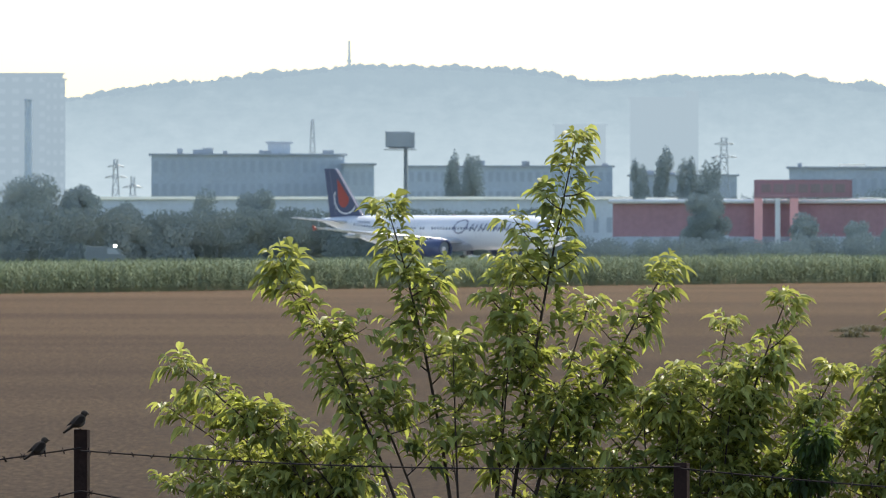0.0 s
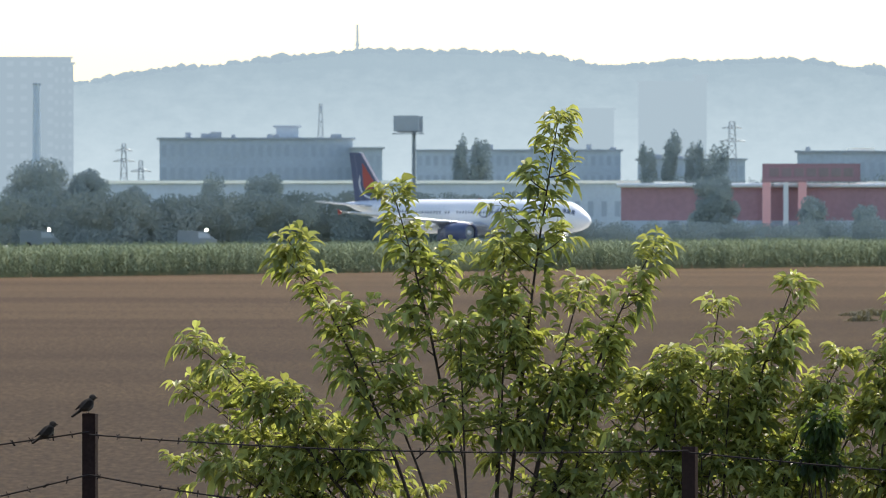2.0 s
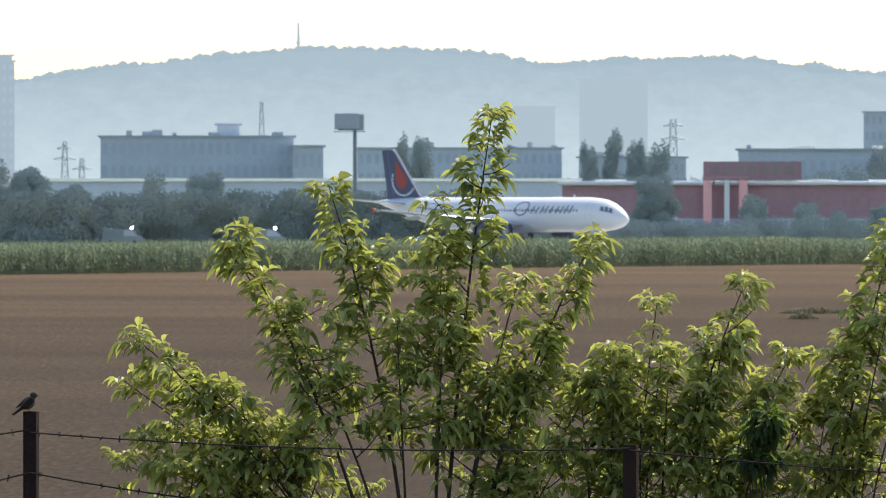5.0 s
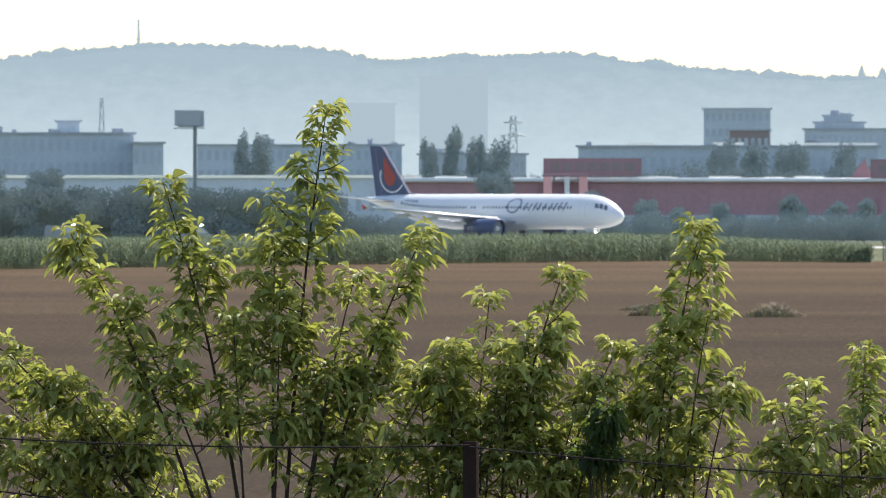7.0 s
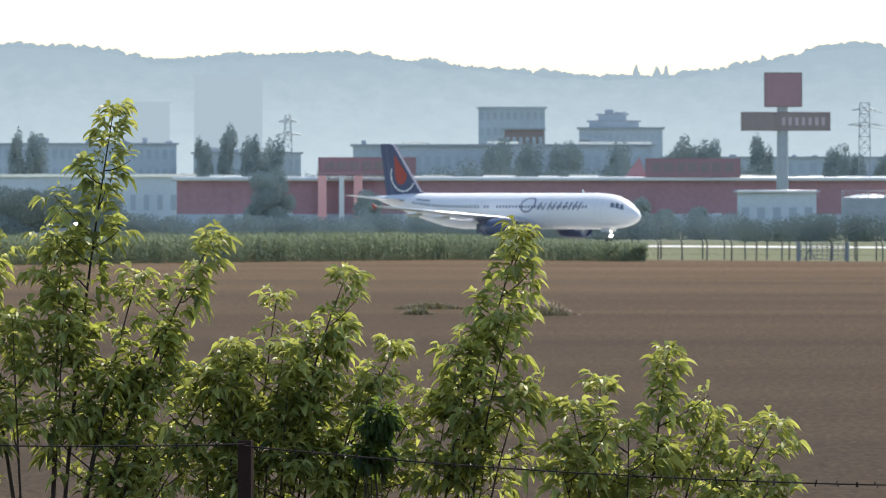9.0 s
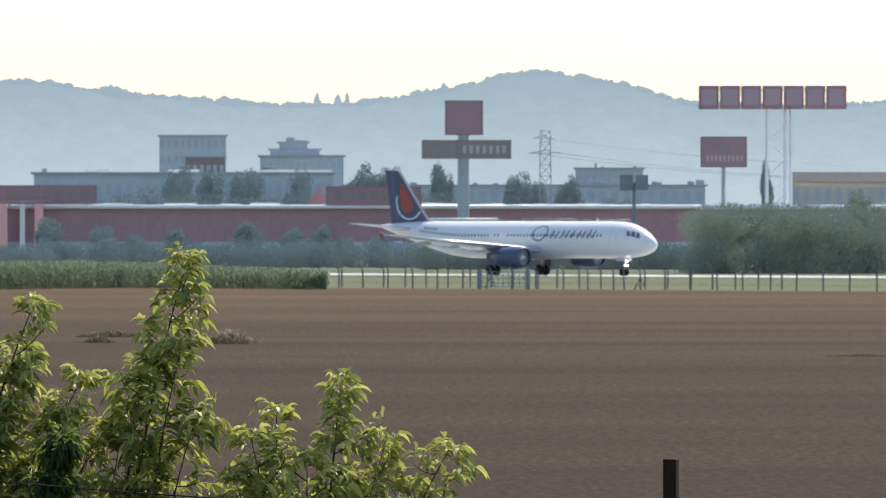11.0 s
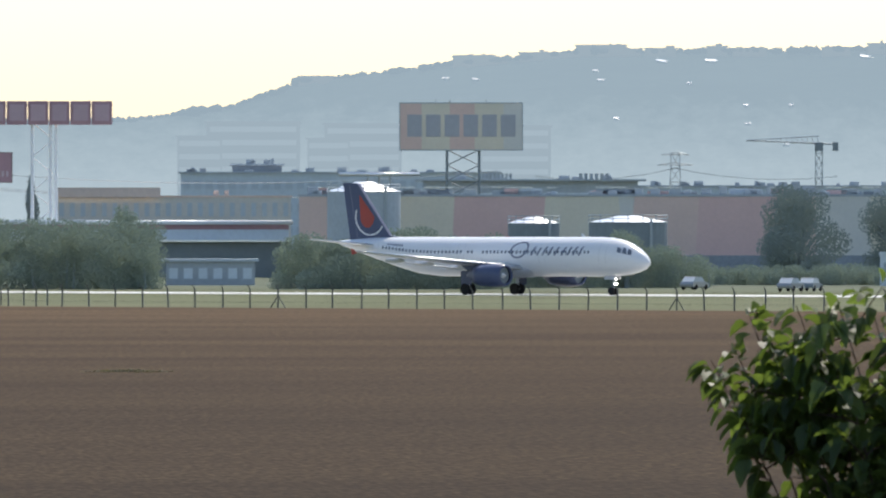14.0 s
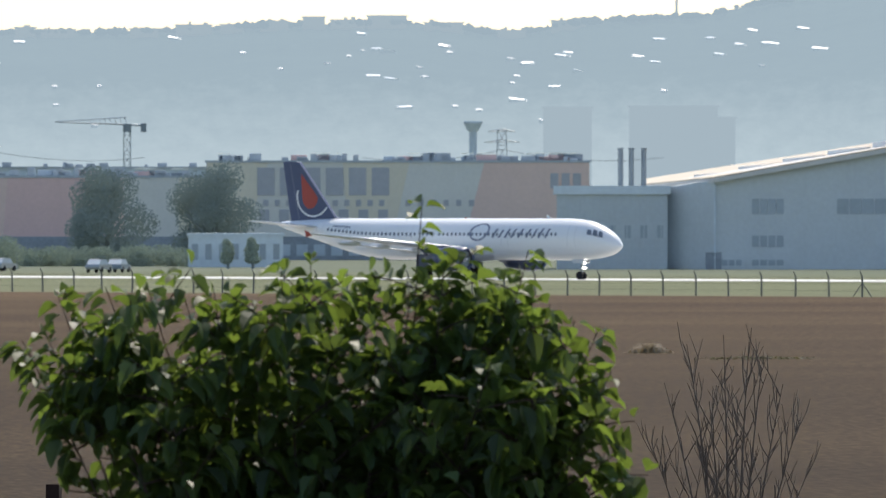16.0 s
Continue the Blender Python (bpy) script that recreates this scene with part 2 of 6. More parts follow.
# ---- building blocks ----


def part(name, bm, material, parent=None, label=""):
    """Links a bmesh, or a finished mesh, as one object."""
    if isinstance(bm, bpy.types.Mesh):
        me = bm
    else:
        me = bpy.data.meshes.new(name)
        bm.to_mesh(me)
        bm.free()
    if not me.materials:
        me.materials.append(material)
    ob = new(name, me)
    if parent:
        ob.parent = parent
    if label:
        tagged(ob, label)
    return ob


def thing(name, m, label, category, group="", kind=""):
    ob = new(name)
    ob.matrix_world = m
    ob.empty_display_size = 0.5
    return tagged(ob, label, category, group, kind)


def add_box(bm, x0, x1, y0, y1, z0, z1, bevel=0.0):
    r = bmesh.ops.create_cube(bm, size=1)
    bmesh.ops.scale(bm, vec=(x1 - x0, y1 - y0, z1 - z0), verts=r["verts"])
    bmesh.ops.translate(bm, vec=((x0 + x1) / 2, (y0 + y1) / 2, (z0 + z1) / 2), verts=r["verts"])
    if bevel:
        es = list({e for v in r["verts"] for e in v.link_edges})
        bmesh.ops.bevel(bm, geom=es, offset=bevel, segments=1, affect="EDGES")
    return bm


def box(x0, x1, y0, y1, z0, z1, bevel=0.0):
    return add_box(bmesh.new(), x0, x1, y0, y1, z0, z1, bevel)


def add_tube(bm, a, b, r0, r1=None, seg=8):
    a, b = Vector(a), Vector(b)
    r1 = r0 if r1 is None else r1
    r = bmesh.ops.create_cone(bm, cap_ends=True, segments=seg, radius1=r0, radius2=r1, depth=(b - a).length)
    m = Matrix.Translation((a + b) / 2) @ (b - a).to_track_quat("Z", "Y").to_matrix().to_4x4()
    bmesh.ops.transform(bm, matrix=m, verts=r["verts"])
    return bm


def tube(a, b, r0, r1=None, seg=8):
    return add_tube(bmesh.new(), a, b, r0, r1, seg)


def prism(outline, y0, y1):
    """An outline in x, z, drawn out from y0 to y1."""
    bm = bmesh.new()
    a = [bm.verts.new((x, y0, z)) for x, z in outline]
    b = [bm.verts.new((x, y1, z)) for x, z in outline]
    bm.faces.new(a), bm.faces.new(b[::-1])
    k = len(a)
    for i in range(k):
        bm.faces.new((a[i], b[i], b[(i + 1) % k], a[(i + 1) % k]))
    bmesh.ops.recalc_face_normals(bm, faces=bm.faces)
    return bm


def facing(u, d, z=0.0, turn=0.0):
    """A pose at bearing u whose y points away from the camera's stand, x to the right."""
    p = spot(u, d, z)
    return pose(p.x, p.y, p.z, 0, 0, -math.degrees(u / UNIT) + turn)


def mesh_of(name, verts, faces, material):
    me = bpy.data.meshes.new(name)
    me.from_pydata(verts, [], faces)
    me.materials.append(material)
    me.update()
    return me


# ---- the land ----


def land_height(r):
    if r < 20:
        return 4.9
    if r < 62:
        return 4.9 - 1.05 * (r - 20) / 42
    if r < 180:
        k = (r - 62) / 118
        return 3.85 * (1 - k) ** 1.7
    return 0.0


def build_ground():
    rings = [2, 8, 20, 30, 41, 52, 62, 75, 90, 105, 120, 140, 160, 180, 240, 320, 420, 560, 750, 1000, 1400, 2000, 3000, 4880]
    steps = 120
    verts, faces = [(0, 0, 4.9)], []
    for r in rings:
        for i in range(steps):
            a = 2 * math.pi * i / steps
            z = land_height(r)
            if 0 < z < 4.85:
                z += 0.08 * (noise.noise((r * math.sin(a) * 0.08, r * math.cos(a) * 0.08, 0)))
            verts.append((r * math.sin(a), r * math.cos(a), z))
    for i in range(steps):
        faces.append((0, 1 + (i + 1) % steps, 1 + i))
        for k in range(len(rings) - 1):
            a, b = 1 + k * steps + i, 1 + k * steps + (i + 1) % steps
            faces.append((a, b, b + steps, a + steps))
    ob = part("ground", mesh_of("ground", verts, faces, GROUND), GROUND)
    tagged(ob, "brown stubble field with a grass strip beyond it", "ground", kind="structure")


build_ground()


def along(s, across, z=0.0):
    p = ACROSS * across + ALONG * s
    return Vector((p.x, p.y, z))


def build_runway():
    bm = bmesh.new()
    rot = Matrix(((ALONG.x, ACROSS.x, 0), (ALONG.y, ACROSS.y, 0), (0, 0, 1))).to_4x4()
    add_box(bm, -1900, 400, RUNWAY_AT - 11, RUNWAY_AT + 13, -0.2, 0.03)
    bmesh.ops.transform(bm, matrix=rot, verts=bm.verts)
    ob = part("road", bm, CONCRETE)
    tagged(ob, "pale concrete runway crossing the grass", "runway", kind="structure")


build_runway()

# skyline of the wooded hills: bearing and height over the horizon, at 4.3 km
RIDGE = [(-1400, 190), (-660, 200), (-480, 226), (-330, 240), (-140, 257), (60, 253), (170, 246), (270, 227), (420, 236),
         (600, 240), (800, 216), (1050, 198), (1170, 200), (1330, 222), (1440, 250), (1520, 256), (1650, 236), (1780, 201),
         (1950, 196), (2080, 200), (2160, 210), (2245, 221), (2330, 246), (2390, 270), (2540, 284), (2660, 300), (2900, 320), (3300, 322), (3620, 336),
         (3800, 338), (3980, 320), (4130, 342), (4300, 350), (4460, 380), (4700, 405), (5400, 360)]


def ridge(u):
    for (a, va), (b, vb) in zip(RIDGE, RIDGE[1:]):
        if a <= u <= b:
            k = (u - a) / (b - a)
            k = k * k * (3 - 2 * k) * 0.5 + k * 0.5
            return va + (vb - va) * k
    return RIDGE[0][1] if u < 0 else RIDGE[-1][1]


SLOPE = [(3000, 0.0), (3250, 0.06), (3500, 0.22), (3700, 0.42), (3900, 0.62), (4050, 0.78), (4200, 0.93), (4300, 1.0), (4450, 0.9), (4800, 0.2)]


def fold(u, d, share):
    return 1 + 0.10 * noise.noise((u / 420, d / 500, 3)) * math.sin(math.pi * share)


def slope(u, d):
    """The hillside's height at a bearing and distance."""
    for (a, sa), (b, sb) in zip(SLOPE, SLOPE[1:]):
        if a <= d <= b:
            share = sa + (sb - sa) * (d - a) / (b - a)
            return (EYE + ridge(u) * 4300 / UNIT) * share * fold(u, d, share)
    return 0.0


def build_hills():
    cols, verts, faces = 900, [], []
    depth = SLOPE
    for i in range(cols + 1):
        u = -1400 + 6800 * i / cols
        for d, share in depth:
            top = EYE + ridge(u) * 4300 / UNIT
            fine = 0.9 * noise.noise((u / 16, 0, 0)) + 0.6 * noise.noise((u / 6, 0, 5)) if share > 0.9 else 0.0
            z = top * share * fold(u, d, share) + (fine if share > 0 else -1.0)
            verts.append(spot(u, d, z))
    k = len(depth)
    for i in range(cols):
        for j in range(k - 1):
            a = i * k + j
            faces.append((a, a + k, a + k + 1, a + 1))
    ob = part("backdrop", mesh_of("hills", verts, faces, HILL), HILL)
    for p in ob.data.polygons:
        p.use_smooth = True
    tagged(ob, "wooded hills with pale blue summer haze painted in", "hills", kind="structure")
    # crowns that stand out along the crest
    rng = random.Random(4)
    verts, faces = [], []
    for _ in range(2600):
        u = rng.uniform(-1300, 5200)
        bunch = noise.noise((u / 90, 7.0, 0)) + 0.25
        if bunch < -0.05 and rng.random() < 0.3:
            continue
        d = rng.uniform(4230, 4310)
        h = rng.uniform(0.5, 1.5) + 2.2 * max(0, bunch) ** 1.5 * rng.random()
        z = EYE + ridge(u) * 4300 / UNIT - 0.8
        w = h * rng.uniform(0.8, 2.0)
        c = spot(u, d, z)
        base = len(verts)
        for ring, (rr, zz) in enumerate(((0.55, -0.6), (1.0, 0.0), (0.75, 0.6))):
            for q in range(5):
                a = 2 * math.pi * q / 5 + ring
                g = rr * w * rng.uniform(0.75, 1.2)
                verts.append(c + Vector((g * math.sin(a), g * math.cos(a), zz * h * rng.uniform(0.8, 1.2))))
        verts.append(c + Vector((0, 0, h * rng.uniform(0.9, 1.25))))
        for ring in range(2):
            for q in range(5):
                a, b = base + ring * 5 + q, base + ring * 5 + (q + 1) % 5
                faces.append((a, b, b + 5, a + 5))
        for q in range(5):
            faces.append((base + 10 + q, base + 10 + (q + 1) % 5, base + 15))
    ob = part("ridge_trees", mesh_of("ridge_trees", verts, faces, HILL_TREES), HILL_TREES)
    tagged(ob, "uneven line of trees along the hazy crest", "trees", kind="stuff")


build_hills()

# ---- the town behind the runway ----


def building(name, label, u0, u1, v_top, d, depth, wall, roof_mat, rows=0, cols=0, glass=DARK_GLASS, parapet=0.5, win=(0.55, 0.5), sill_v=None, turn=0.0, clutter=0, group="", roof_h=0.35):
    """A flat-roofed block seen between two bearings, standing on the ground, with its windows, roof slab and roof boxes."""
    w, h = (u1 - u0) * d / UNIT, rise(v_top, d)
    top = thing(name, facing((u0 + u1) / 2, d, 0, turn), label, "building", group)
    part("wall", box(-w / 2, w / 2, 0, depth, -0.5, h - roof_h), wall, top)
    part("roof", box(-w / 2 - parapet, w / 2 + parapet, -parapet, depth + parapet, h - roof_h, h), roof_mat, top)
    if rows and cols:
        floor = h - roof_h if sill_v is None else h - roof_h - rise(sill_v, d)
        z_from = h - roof_h - floor
        cw, ch = w / cols, floor / rows
        me = bpy.data.meshes.new("window")
        bm = box(-cw * win[0] / 2, cw * win[0] / 2, -0.10, 0.05, -ch * win[1] / 2, ch * win[1] / 2)
        bm.to_mesh(me), bm.free()
        for r in range(rows):
            for c in range(cols):
                ob = part("window", me, glass, top)
                ob.location = (-w / 2 + (c + 0.5) * cw, 0, z_from + (r + 0.5) * ch)
    rng = random.Random(int(u0 * 7 + d))
    for _ in range(clutter):
        x, s = rng.uniform(-w / 2 + 1, w / 2 - 2), rng.uniform(0.6, 2.2)
        part("roof_box", box(x, x + s, 1, 1 + s, h - 0.01, h + rng.uniform(0.3, 1.1), 0.05), roof_mat, top)
    return top, w, h


def gutter(parent, w, h, r=0.32):
    """A rounded edge along the front of a roof, coloured white for the sun's gleam."""
    bm = tube((-w / 2 - 0.6, -0.7, h - 0.15), (w / 2 + 0.6, -0.7, h - 0.15), r, r, 20)
    for f in bm.faces:
        f.smooth = len(f.verts) == 4
    part("gutter", bm, EDGE, parent, "rounded roof edge coloured white for the sun's gleam")


def frame_tower(name, label, u, v_top, d, w_base, w_top, material, bays=7, arms=(), category="pylon", z0=0.0, r=0.09):
    """A lattice mast: four legs with cross bracing, and cross-arms at shares of its height."""
    h = rise(v_top, d) - z0
    top = thing(name, facing(u, d, z0), label, category)
    for sx in (-1, 1):
        for sy in (-1, 1):
            part("leg", tube((sx * w_base / 2, sy * w_base / 2, -0.3 if z0 == 0 else 0), (sx * w_top / 2, sy * w_top / 2, h), r * 1.3, r, 5), material, top)
    for sy in (-1, 1):
        bm = bmesh.new()
        for i in range(bays):
            k0, k1 = i / bays, (i + 1) / bays
            a, b = w_base + (w_top - w_base) * k0, w_base + (w_top - w_base) * k1
            add_tube(bm, (-a / 2, sy * a / 2, h * k0), (b / 2, sy * b / 2, h * k1), r * 0.6, seg=4)
            add_tube(bm, (a / 2, sy * a / 2, h * k0), (-b / 2, sy * b / 2, h * k1), r * 0.6, seg=4)
            add_tube(bm, (-b / 2, sy * b / 2, h * k1), (b / 2, sy * b / 2, h * k1), r * 0.6, seg=4)
        tagged(part("bracing", bm, material, top), kind="stuff")
    for share, reach in arms:
        bm = bmesh.new()
        for s in (-1, 1):
            add_tube(bm, (0, 0, h * share + 0.5), (s * reach, 0, h * share), r, r * 0.6, 5)
            add_tube(bm, (0, 0, h * share), (s * reach, 0, h * share), r, r * 0.6, 5)
        part("cross_arm", bm, material, top)
    return top


def sign_panel(parent, x0, x1, z0, z1, face, rim, y=0.0, thick=0.5):
    part("panel", box(x0, x1, y, y + thick, z0, z1, 0.04), face, parent)
    bm = bmesh.new()
    g = 0.14
    for a in ((x0 - g, x1 + g, z1, z1 + g), (x0 - g, x1 + g, z0 - g, z0), (x0 - g, x0, z0, z1), (x1, x1 + g, z0, z1)):
        add_box(bm, a[0], a[1], y - 0.06, y + thick + 0.06, a[2], a[3])
    part("panel_frame", bm, rim, parent)


def figure_bars(parent, x0, x1, z0, z1, count, material, y=-0.05, gap=0.22):
    """A row of plain upright shapes standing in for a name on a sign."""
    step = (x1 - x0) / count
    for i in range(count):
        a, b = x0 + step * (i + gap / 2), x0 + step * (i + 1 - gap / 2)
        bm = box(a, b, y, y + 0.09, z0, z1, 0.02)
        part("sign_figure", bm, material, parent)


def leaf_cloud(rng, blobs, count, size, material, name="crown"):
    """Many small leaf clumps scattered in and on a set of blobs (centre, radii)."""
    verts, faces, normals = [], [], []
    weights = [b[1][0] * b[1][2] for b in blobs]
    for _ in range(count):
        c, rad = rng.choices(blobs, weights)[0]
        v = Vector((rng.gauss(0, 1), rng.gauss(0, 1), rng.gauss(0, 1))).normalized() * (0.25 + 0.85 * rng.random() ** 0.6)
        p = Vector((c[0] + v.x * rad[0], c[1] + v.y * rad[1], c[2] + v.z * rad[2]))
        s = size * rng.uniform(0.6, 1.4)
        # leaves mostly turned towards the camera, off the sun, for even shading
        n = Vector((rng.gauss(0, .4), rng.gauss(-1.0, .2), rng.gauss(0, .22))).normalized()
        a = n.cross(Vector((rng.gauss(0, 1), rng.gauss(0, 1), rng.gauss(0, 1)))).normalized()
        b = n.cross(a)
        i = len(verts)
        verts += [p + a * s, p + b * s * 0.6 + n * s * 0.15, p - a * s * 0.8, p - b * s * 0.6 + n * s * 0.15]
        faces.append((i, i + 1, i + 2, i + 3))
        # shading normals bent to keep sun speckle off the crowns
        swell = (v * 0.25 + n).normalized()
        normals += [swell] * 4
    me = mesh_of(name, verts, faces, material)
    me.normals_split_custom_set_from_vertices(normals)
    return me


def far_tree(u, v_top, d, width, material=TREE_FAR, label="broad-leaved tree with a dense hazy green crown", name="tree", tall=False, seed=0, low=0.12, count=620):
    rng = random.Random(seed * 101 + int(u))
    h, w = rise(v_top, d), width * d / UNIT
    top = thing(name, facing(u, d), label, "tree")
    bm = bmesh.new()
    r = 0.05 * w + 0.1
    add_tube(bm, (0, 0, -0.3), (0.1, 0, h * 0.45), r, r * 0.6)
    for _ in range(5):
        a, z = rng.uniform(0, 6.28), h * rng.uniform(0.2, 0.45)
        add_tube(bm, (0, 0, z), (w * 0.3 * math.sin(a), w * 0.3 * math.cos(a), z + h * 0.3), r * 0.45, r * 0.15, 5)
    part("trunk", bm, HAZY_BARK, top)
    blobs = []
    h *= 1.0 if tall else 0.97 / (low + 0.85)
    for i in range(7 if tall else 32):
        if tall:
            k = (i + rng.random()) / 7
            z, a, off = h * (low + (0.95 - low) * (0.1 + 0.8 * k)), rng.uniform(0, 6.28), 0.1 * w
            rr = w * rng.uniform(0.30, 0.45) * (1.1 - 0.5 * k)
            blobs.append(((off * math.sin(a), off * math.cos(a), z), (rr, rr, h * 0.13)))
            continue
        z, a = -1 + 2 * (i + rng.random()) / 32, rng.uniform(0, 6.28)
        wide = (1.0 - 0.18 * z * z if z < 0 else 1.0 - 0.5 * z * z) * rng.random() ** 0.4
        rr = rng.uniform(0.13, 0.21)
        blobs.append(((math.sin(a) * w * 0.38 * wide, math.cos(a) * w * 0.34, h * (low + 0.43 + z * 0.38)), (w * rr, w * rr, h * rr * 0.72)))
    part("crown", leaf_cloud(rng, blobs, int(count * 6.5), 0.15 if d < 1700 else 0.2, material), material, top)
    return top


def hedge_row(u0, u1, v_top, d, deep, material, label, count, seed, jag=0.3, low=0.0, size=0.5):
    """A dense belt of bushes grown into one another."""
    rng = random.Random(seed)
    w, h = (u1 - u0) * d / UNIT, rise(v_top, d)
    top = thing("hedge", facing((u0 + u1) / 2, d), label, "hedge", kind="stuff")
    blobs, n = [], max(4, int(w / 1.5))
    for i in range(n):
        x = -w / 2 + w * (i + rng.random()) / n
        swell = 0.5 + 0.5 * noise.noise((x / 9.0, seed, 0))
        hh = h * (1 - jag * (0.75 * (1 - swell) + 0.25 * rng.random()))
        r = min(hh * 0.5, rng.uniform(1.1, 2.1))
        z = hh - r
        while True:
            blobs.append(((x + rng.uniform(-.7, .7), rng.uniform(0, deep), z), (r * rng.uniform(1.0, 1.5), 1.2, r)))
            if z <= r * 0.6:
                break
            z = max(r * 0.5, z - r * 0.9)
    part("foliage", leaf_cloud(rng, blobs, int(count * 5.0), size * 0.40, material, "foliage"), material, top)
    bm = bmesh.new()
    for i in range(n):
        x, y = rng.uniform(-w / 2, w / 2), rng.uniform(0, deep)
        add_tube(bm, (x, y, -0.2), (x + rng.uniform(-.4, .4), max(y, 1.0), h * 0.4), 0.06, 0.03, 5)
    part("stems", bm, HAZY_BARK, top)
    return top


def build_town():
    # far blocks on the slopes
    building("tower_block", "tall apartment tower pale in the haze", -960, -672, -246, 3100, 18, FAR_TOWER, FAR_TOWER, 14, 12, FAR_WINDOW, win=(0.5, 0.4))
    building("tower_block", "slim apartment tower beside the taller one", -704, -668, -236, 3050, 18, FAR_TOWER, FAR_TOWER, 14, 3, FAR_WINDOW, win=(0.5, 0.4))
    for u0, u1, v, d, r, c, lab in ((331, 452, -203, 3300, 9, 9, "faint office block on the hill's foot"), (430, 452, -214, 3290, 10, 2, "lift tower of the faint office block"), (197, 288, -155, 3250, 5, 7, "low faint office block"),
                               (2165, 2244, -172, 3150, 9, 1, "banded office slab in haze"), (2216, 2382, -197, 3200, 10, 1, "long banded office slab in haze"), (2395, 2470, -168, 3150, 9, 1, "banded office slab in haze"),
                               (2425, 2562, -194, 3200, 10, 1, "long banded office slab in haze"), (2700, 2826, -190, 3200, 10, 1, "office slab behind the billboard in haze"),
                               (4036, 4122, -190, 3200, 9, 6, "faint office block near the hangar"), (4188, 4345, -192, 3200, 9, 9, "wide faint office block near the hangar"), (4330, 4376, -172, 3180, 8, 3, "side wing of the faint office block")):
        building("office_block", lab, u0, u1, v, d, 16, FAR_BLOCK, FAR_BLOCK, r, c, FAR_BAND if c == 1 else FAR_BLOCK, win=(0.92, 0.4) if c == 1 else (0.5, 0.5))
    # houses on the far slope, with bright metal roofs
    rng = random.Random(12)
    # roofs that catch the sun: bearing, height over the horizon, length in metres
    bright = ((3287, 313, 5), (3383, 307, 6), (3763, 283, 7), (3860, 293, 5), (3735, 239, 6), (3765, 234, 6), (3793, 184, 7), (3993, 197, 8), (4070, 276, 7), (4009, 261, 6), (4100, 248, 5), (4057, 219, 5), (4203, 272, 5), (4243, 303, 6), (4350, 276, 5),
              (4440, 294, 9), (4497, 322, 6), (4525, 286, 7), (4407, 319, 4), (3980, 269, 3), (3825, 236, 3), (3715, 314, 4), (4080, 280, 4), (2692, 266, 3), (3020, 300, 5), (3110, 298, 5), (2640, 270, 3), (1125, 243, 3), (955, 230, 4), (1690, 215, 3), (3740, 286, 4), (4330, 306, 4), (4385, 296, 5), (4235, 262, 4))
    faint = [(2700 + 1750 * rng.random() ** 0.6, rng.uniform(150, 310), rng.uniform(1.0, 2.4)) for _ in range(26)]
    for u, v, w in [(u, v, 0.75 * w) for u, v, w in bright] + faint:
        if v > ridge(u) - 14:
            continue
        d = 3300.0
        while d < 4290 and (slope(u, d) - EYE) * UNIT / d < v:
            d += 10
        h = rng.uniform(0.3, 0.5)
        house = thing("house", facing(u, d, slope(u, d) + 0.4, rng.uniform(-30, 30)), "small hillside house with a bright metal roof" if w > 2.5 else "small hillside house with a pale roof", "house", "hillside houses")
        part("wall", box(-w / 2, w / 2, 0, 2.5, -2, h), HILL_TREES, house)
        bm = box(-w / 2 - .2, w / 2 + .2, -0.3, 1.5, 0, 0.08)
        bmesh.ops.rotate(bm, verts=bm.verts, matrix=Matrix.Rotation(radians(rng.uniform(5, 16)), 3, "X"))
        bmesh.ops.rotate(bm, verts=bm.verts, matrix=Matrix.Rotation(radians(rng.uniform(-3, 12)), 3, "Y"))
        bmesh.ops.translate(bm, verts=bm.verts, vec=(0, 0, h))
        part("roof", bm, GLINT if w > 2.5 else PALE_ROOF, house)
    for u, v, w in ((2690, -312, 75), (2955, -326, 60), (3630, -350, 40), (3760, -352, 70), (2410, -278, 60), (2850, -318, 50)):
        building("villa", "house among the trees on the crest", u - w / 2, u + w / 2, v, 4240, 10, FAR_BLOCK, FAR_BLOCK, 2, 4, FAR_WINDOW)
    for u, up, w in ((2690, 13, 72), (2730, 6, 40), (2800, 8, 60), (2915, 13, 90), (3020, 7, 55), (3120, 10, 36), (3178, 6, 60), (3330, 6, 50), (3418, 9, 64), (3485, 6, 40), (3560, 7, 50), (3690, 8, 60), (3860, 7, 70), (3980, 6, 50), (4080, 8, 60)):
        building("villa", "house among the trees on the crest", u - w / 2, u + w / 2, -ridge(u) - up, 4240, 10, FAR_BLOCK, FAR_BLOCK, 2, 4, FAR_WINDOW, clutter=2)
    # lone trees that top the crest
    rng = random.Random(8)
    for u, up, w in ((748, 14, 12), (1113, 22, 14), (1150, 18, 16), (1166, 20, 10), (1338, 14, 16), (1290, 8, 30), (2560, 8, 26), (640, 8, 26), (20, 9, 30)):
        k = 4290 / UNIT
        tree = thing("tree", facing(u, 4290, EYE + ridge(u) * k - 1.0), "lone tree topping the hazy crest", "tree")
        part("trunk", tube((0, 0, -1), (0, 0, up * k * 0.8), 0.3, 0.1, 6), HILL_TREES, tree)
        blobs = [((rng.uniform(-.1, .1) * w * k, 0, 1.0 + up * k * (0.05 + 0.11 * i)), (w * k * (0.5 - 0.05 * i), w * k * 0.3, up * k * 0.18)) for i in range(8)]
        part("crown", leaf_cloud(rng, blobs, 1100, 0.3, HILL_TREES), HILL_TREES, tree)
    # transmitters on the crest
    for u, v0, v1 in ((-166, -303, -250), (4272, -388, -340)):
        z = rise(v1, 4290)
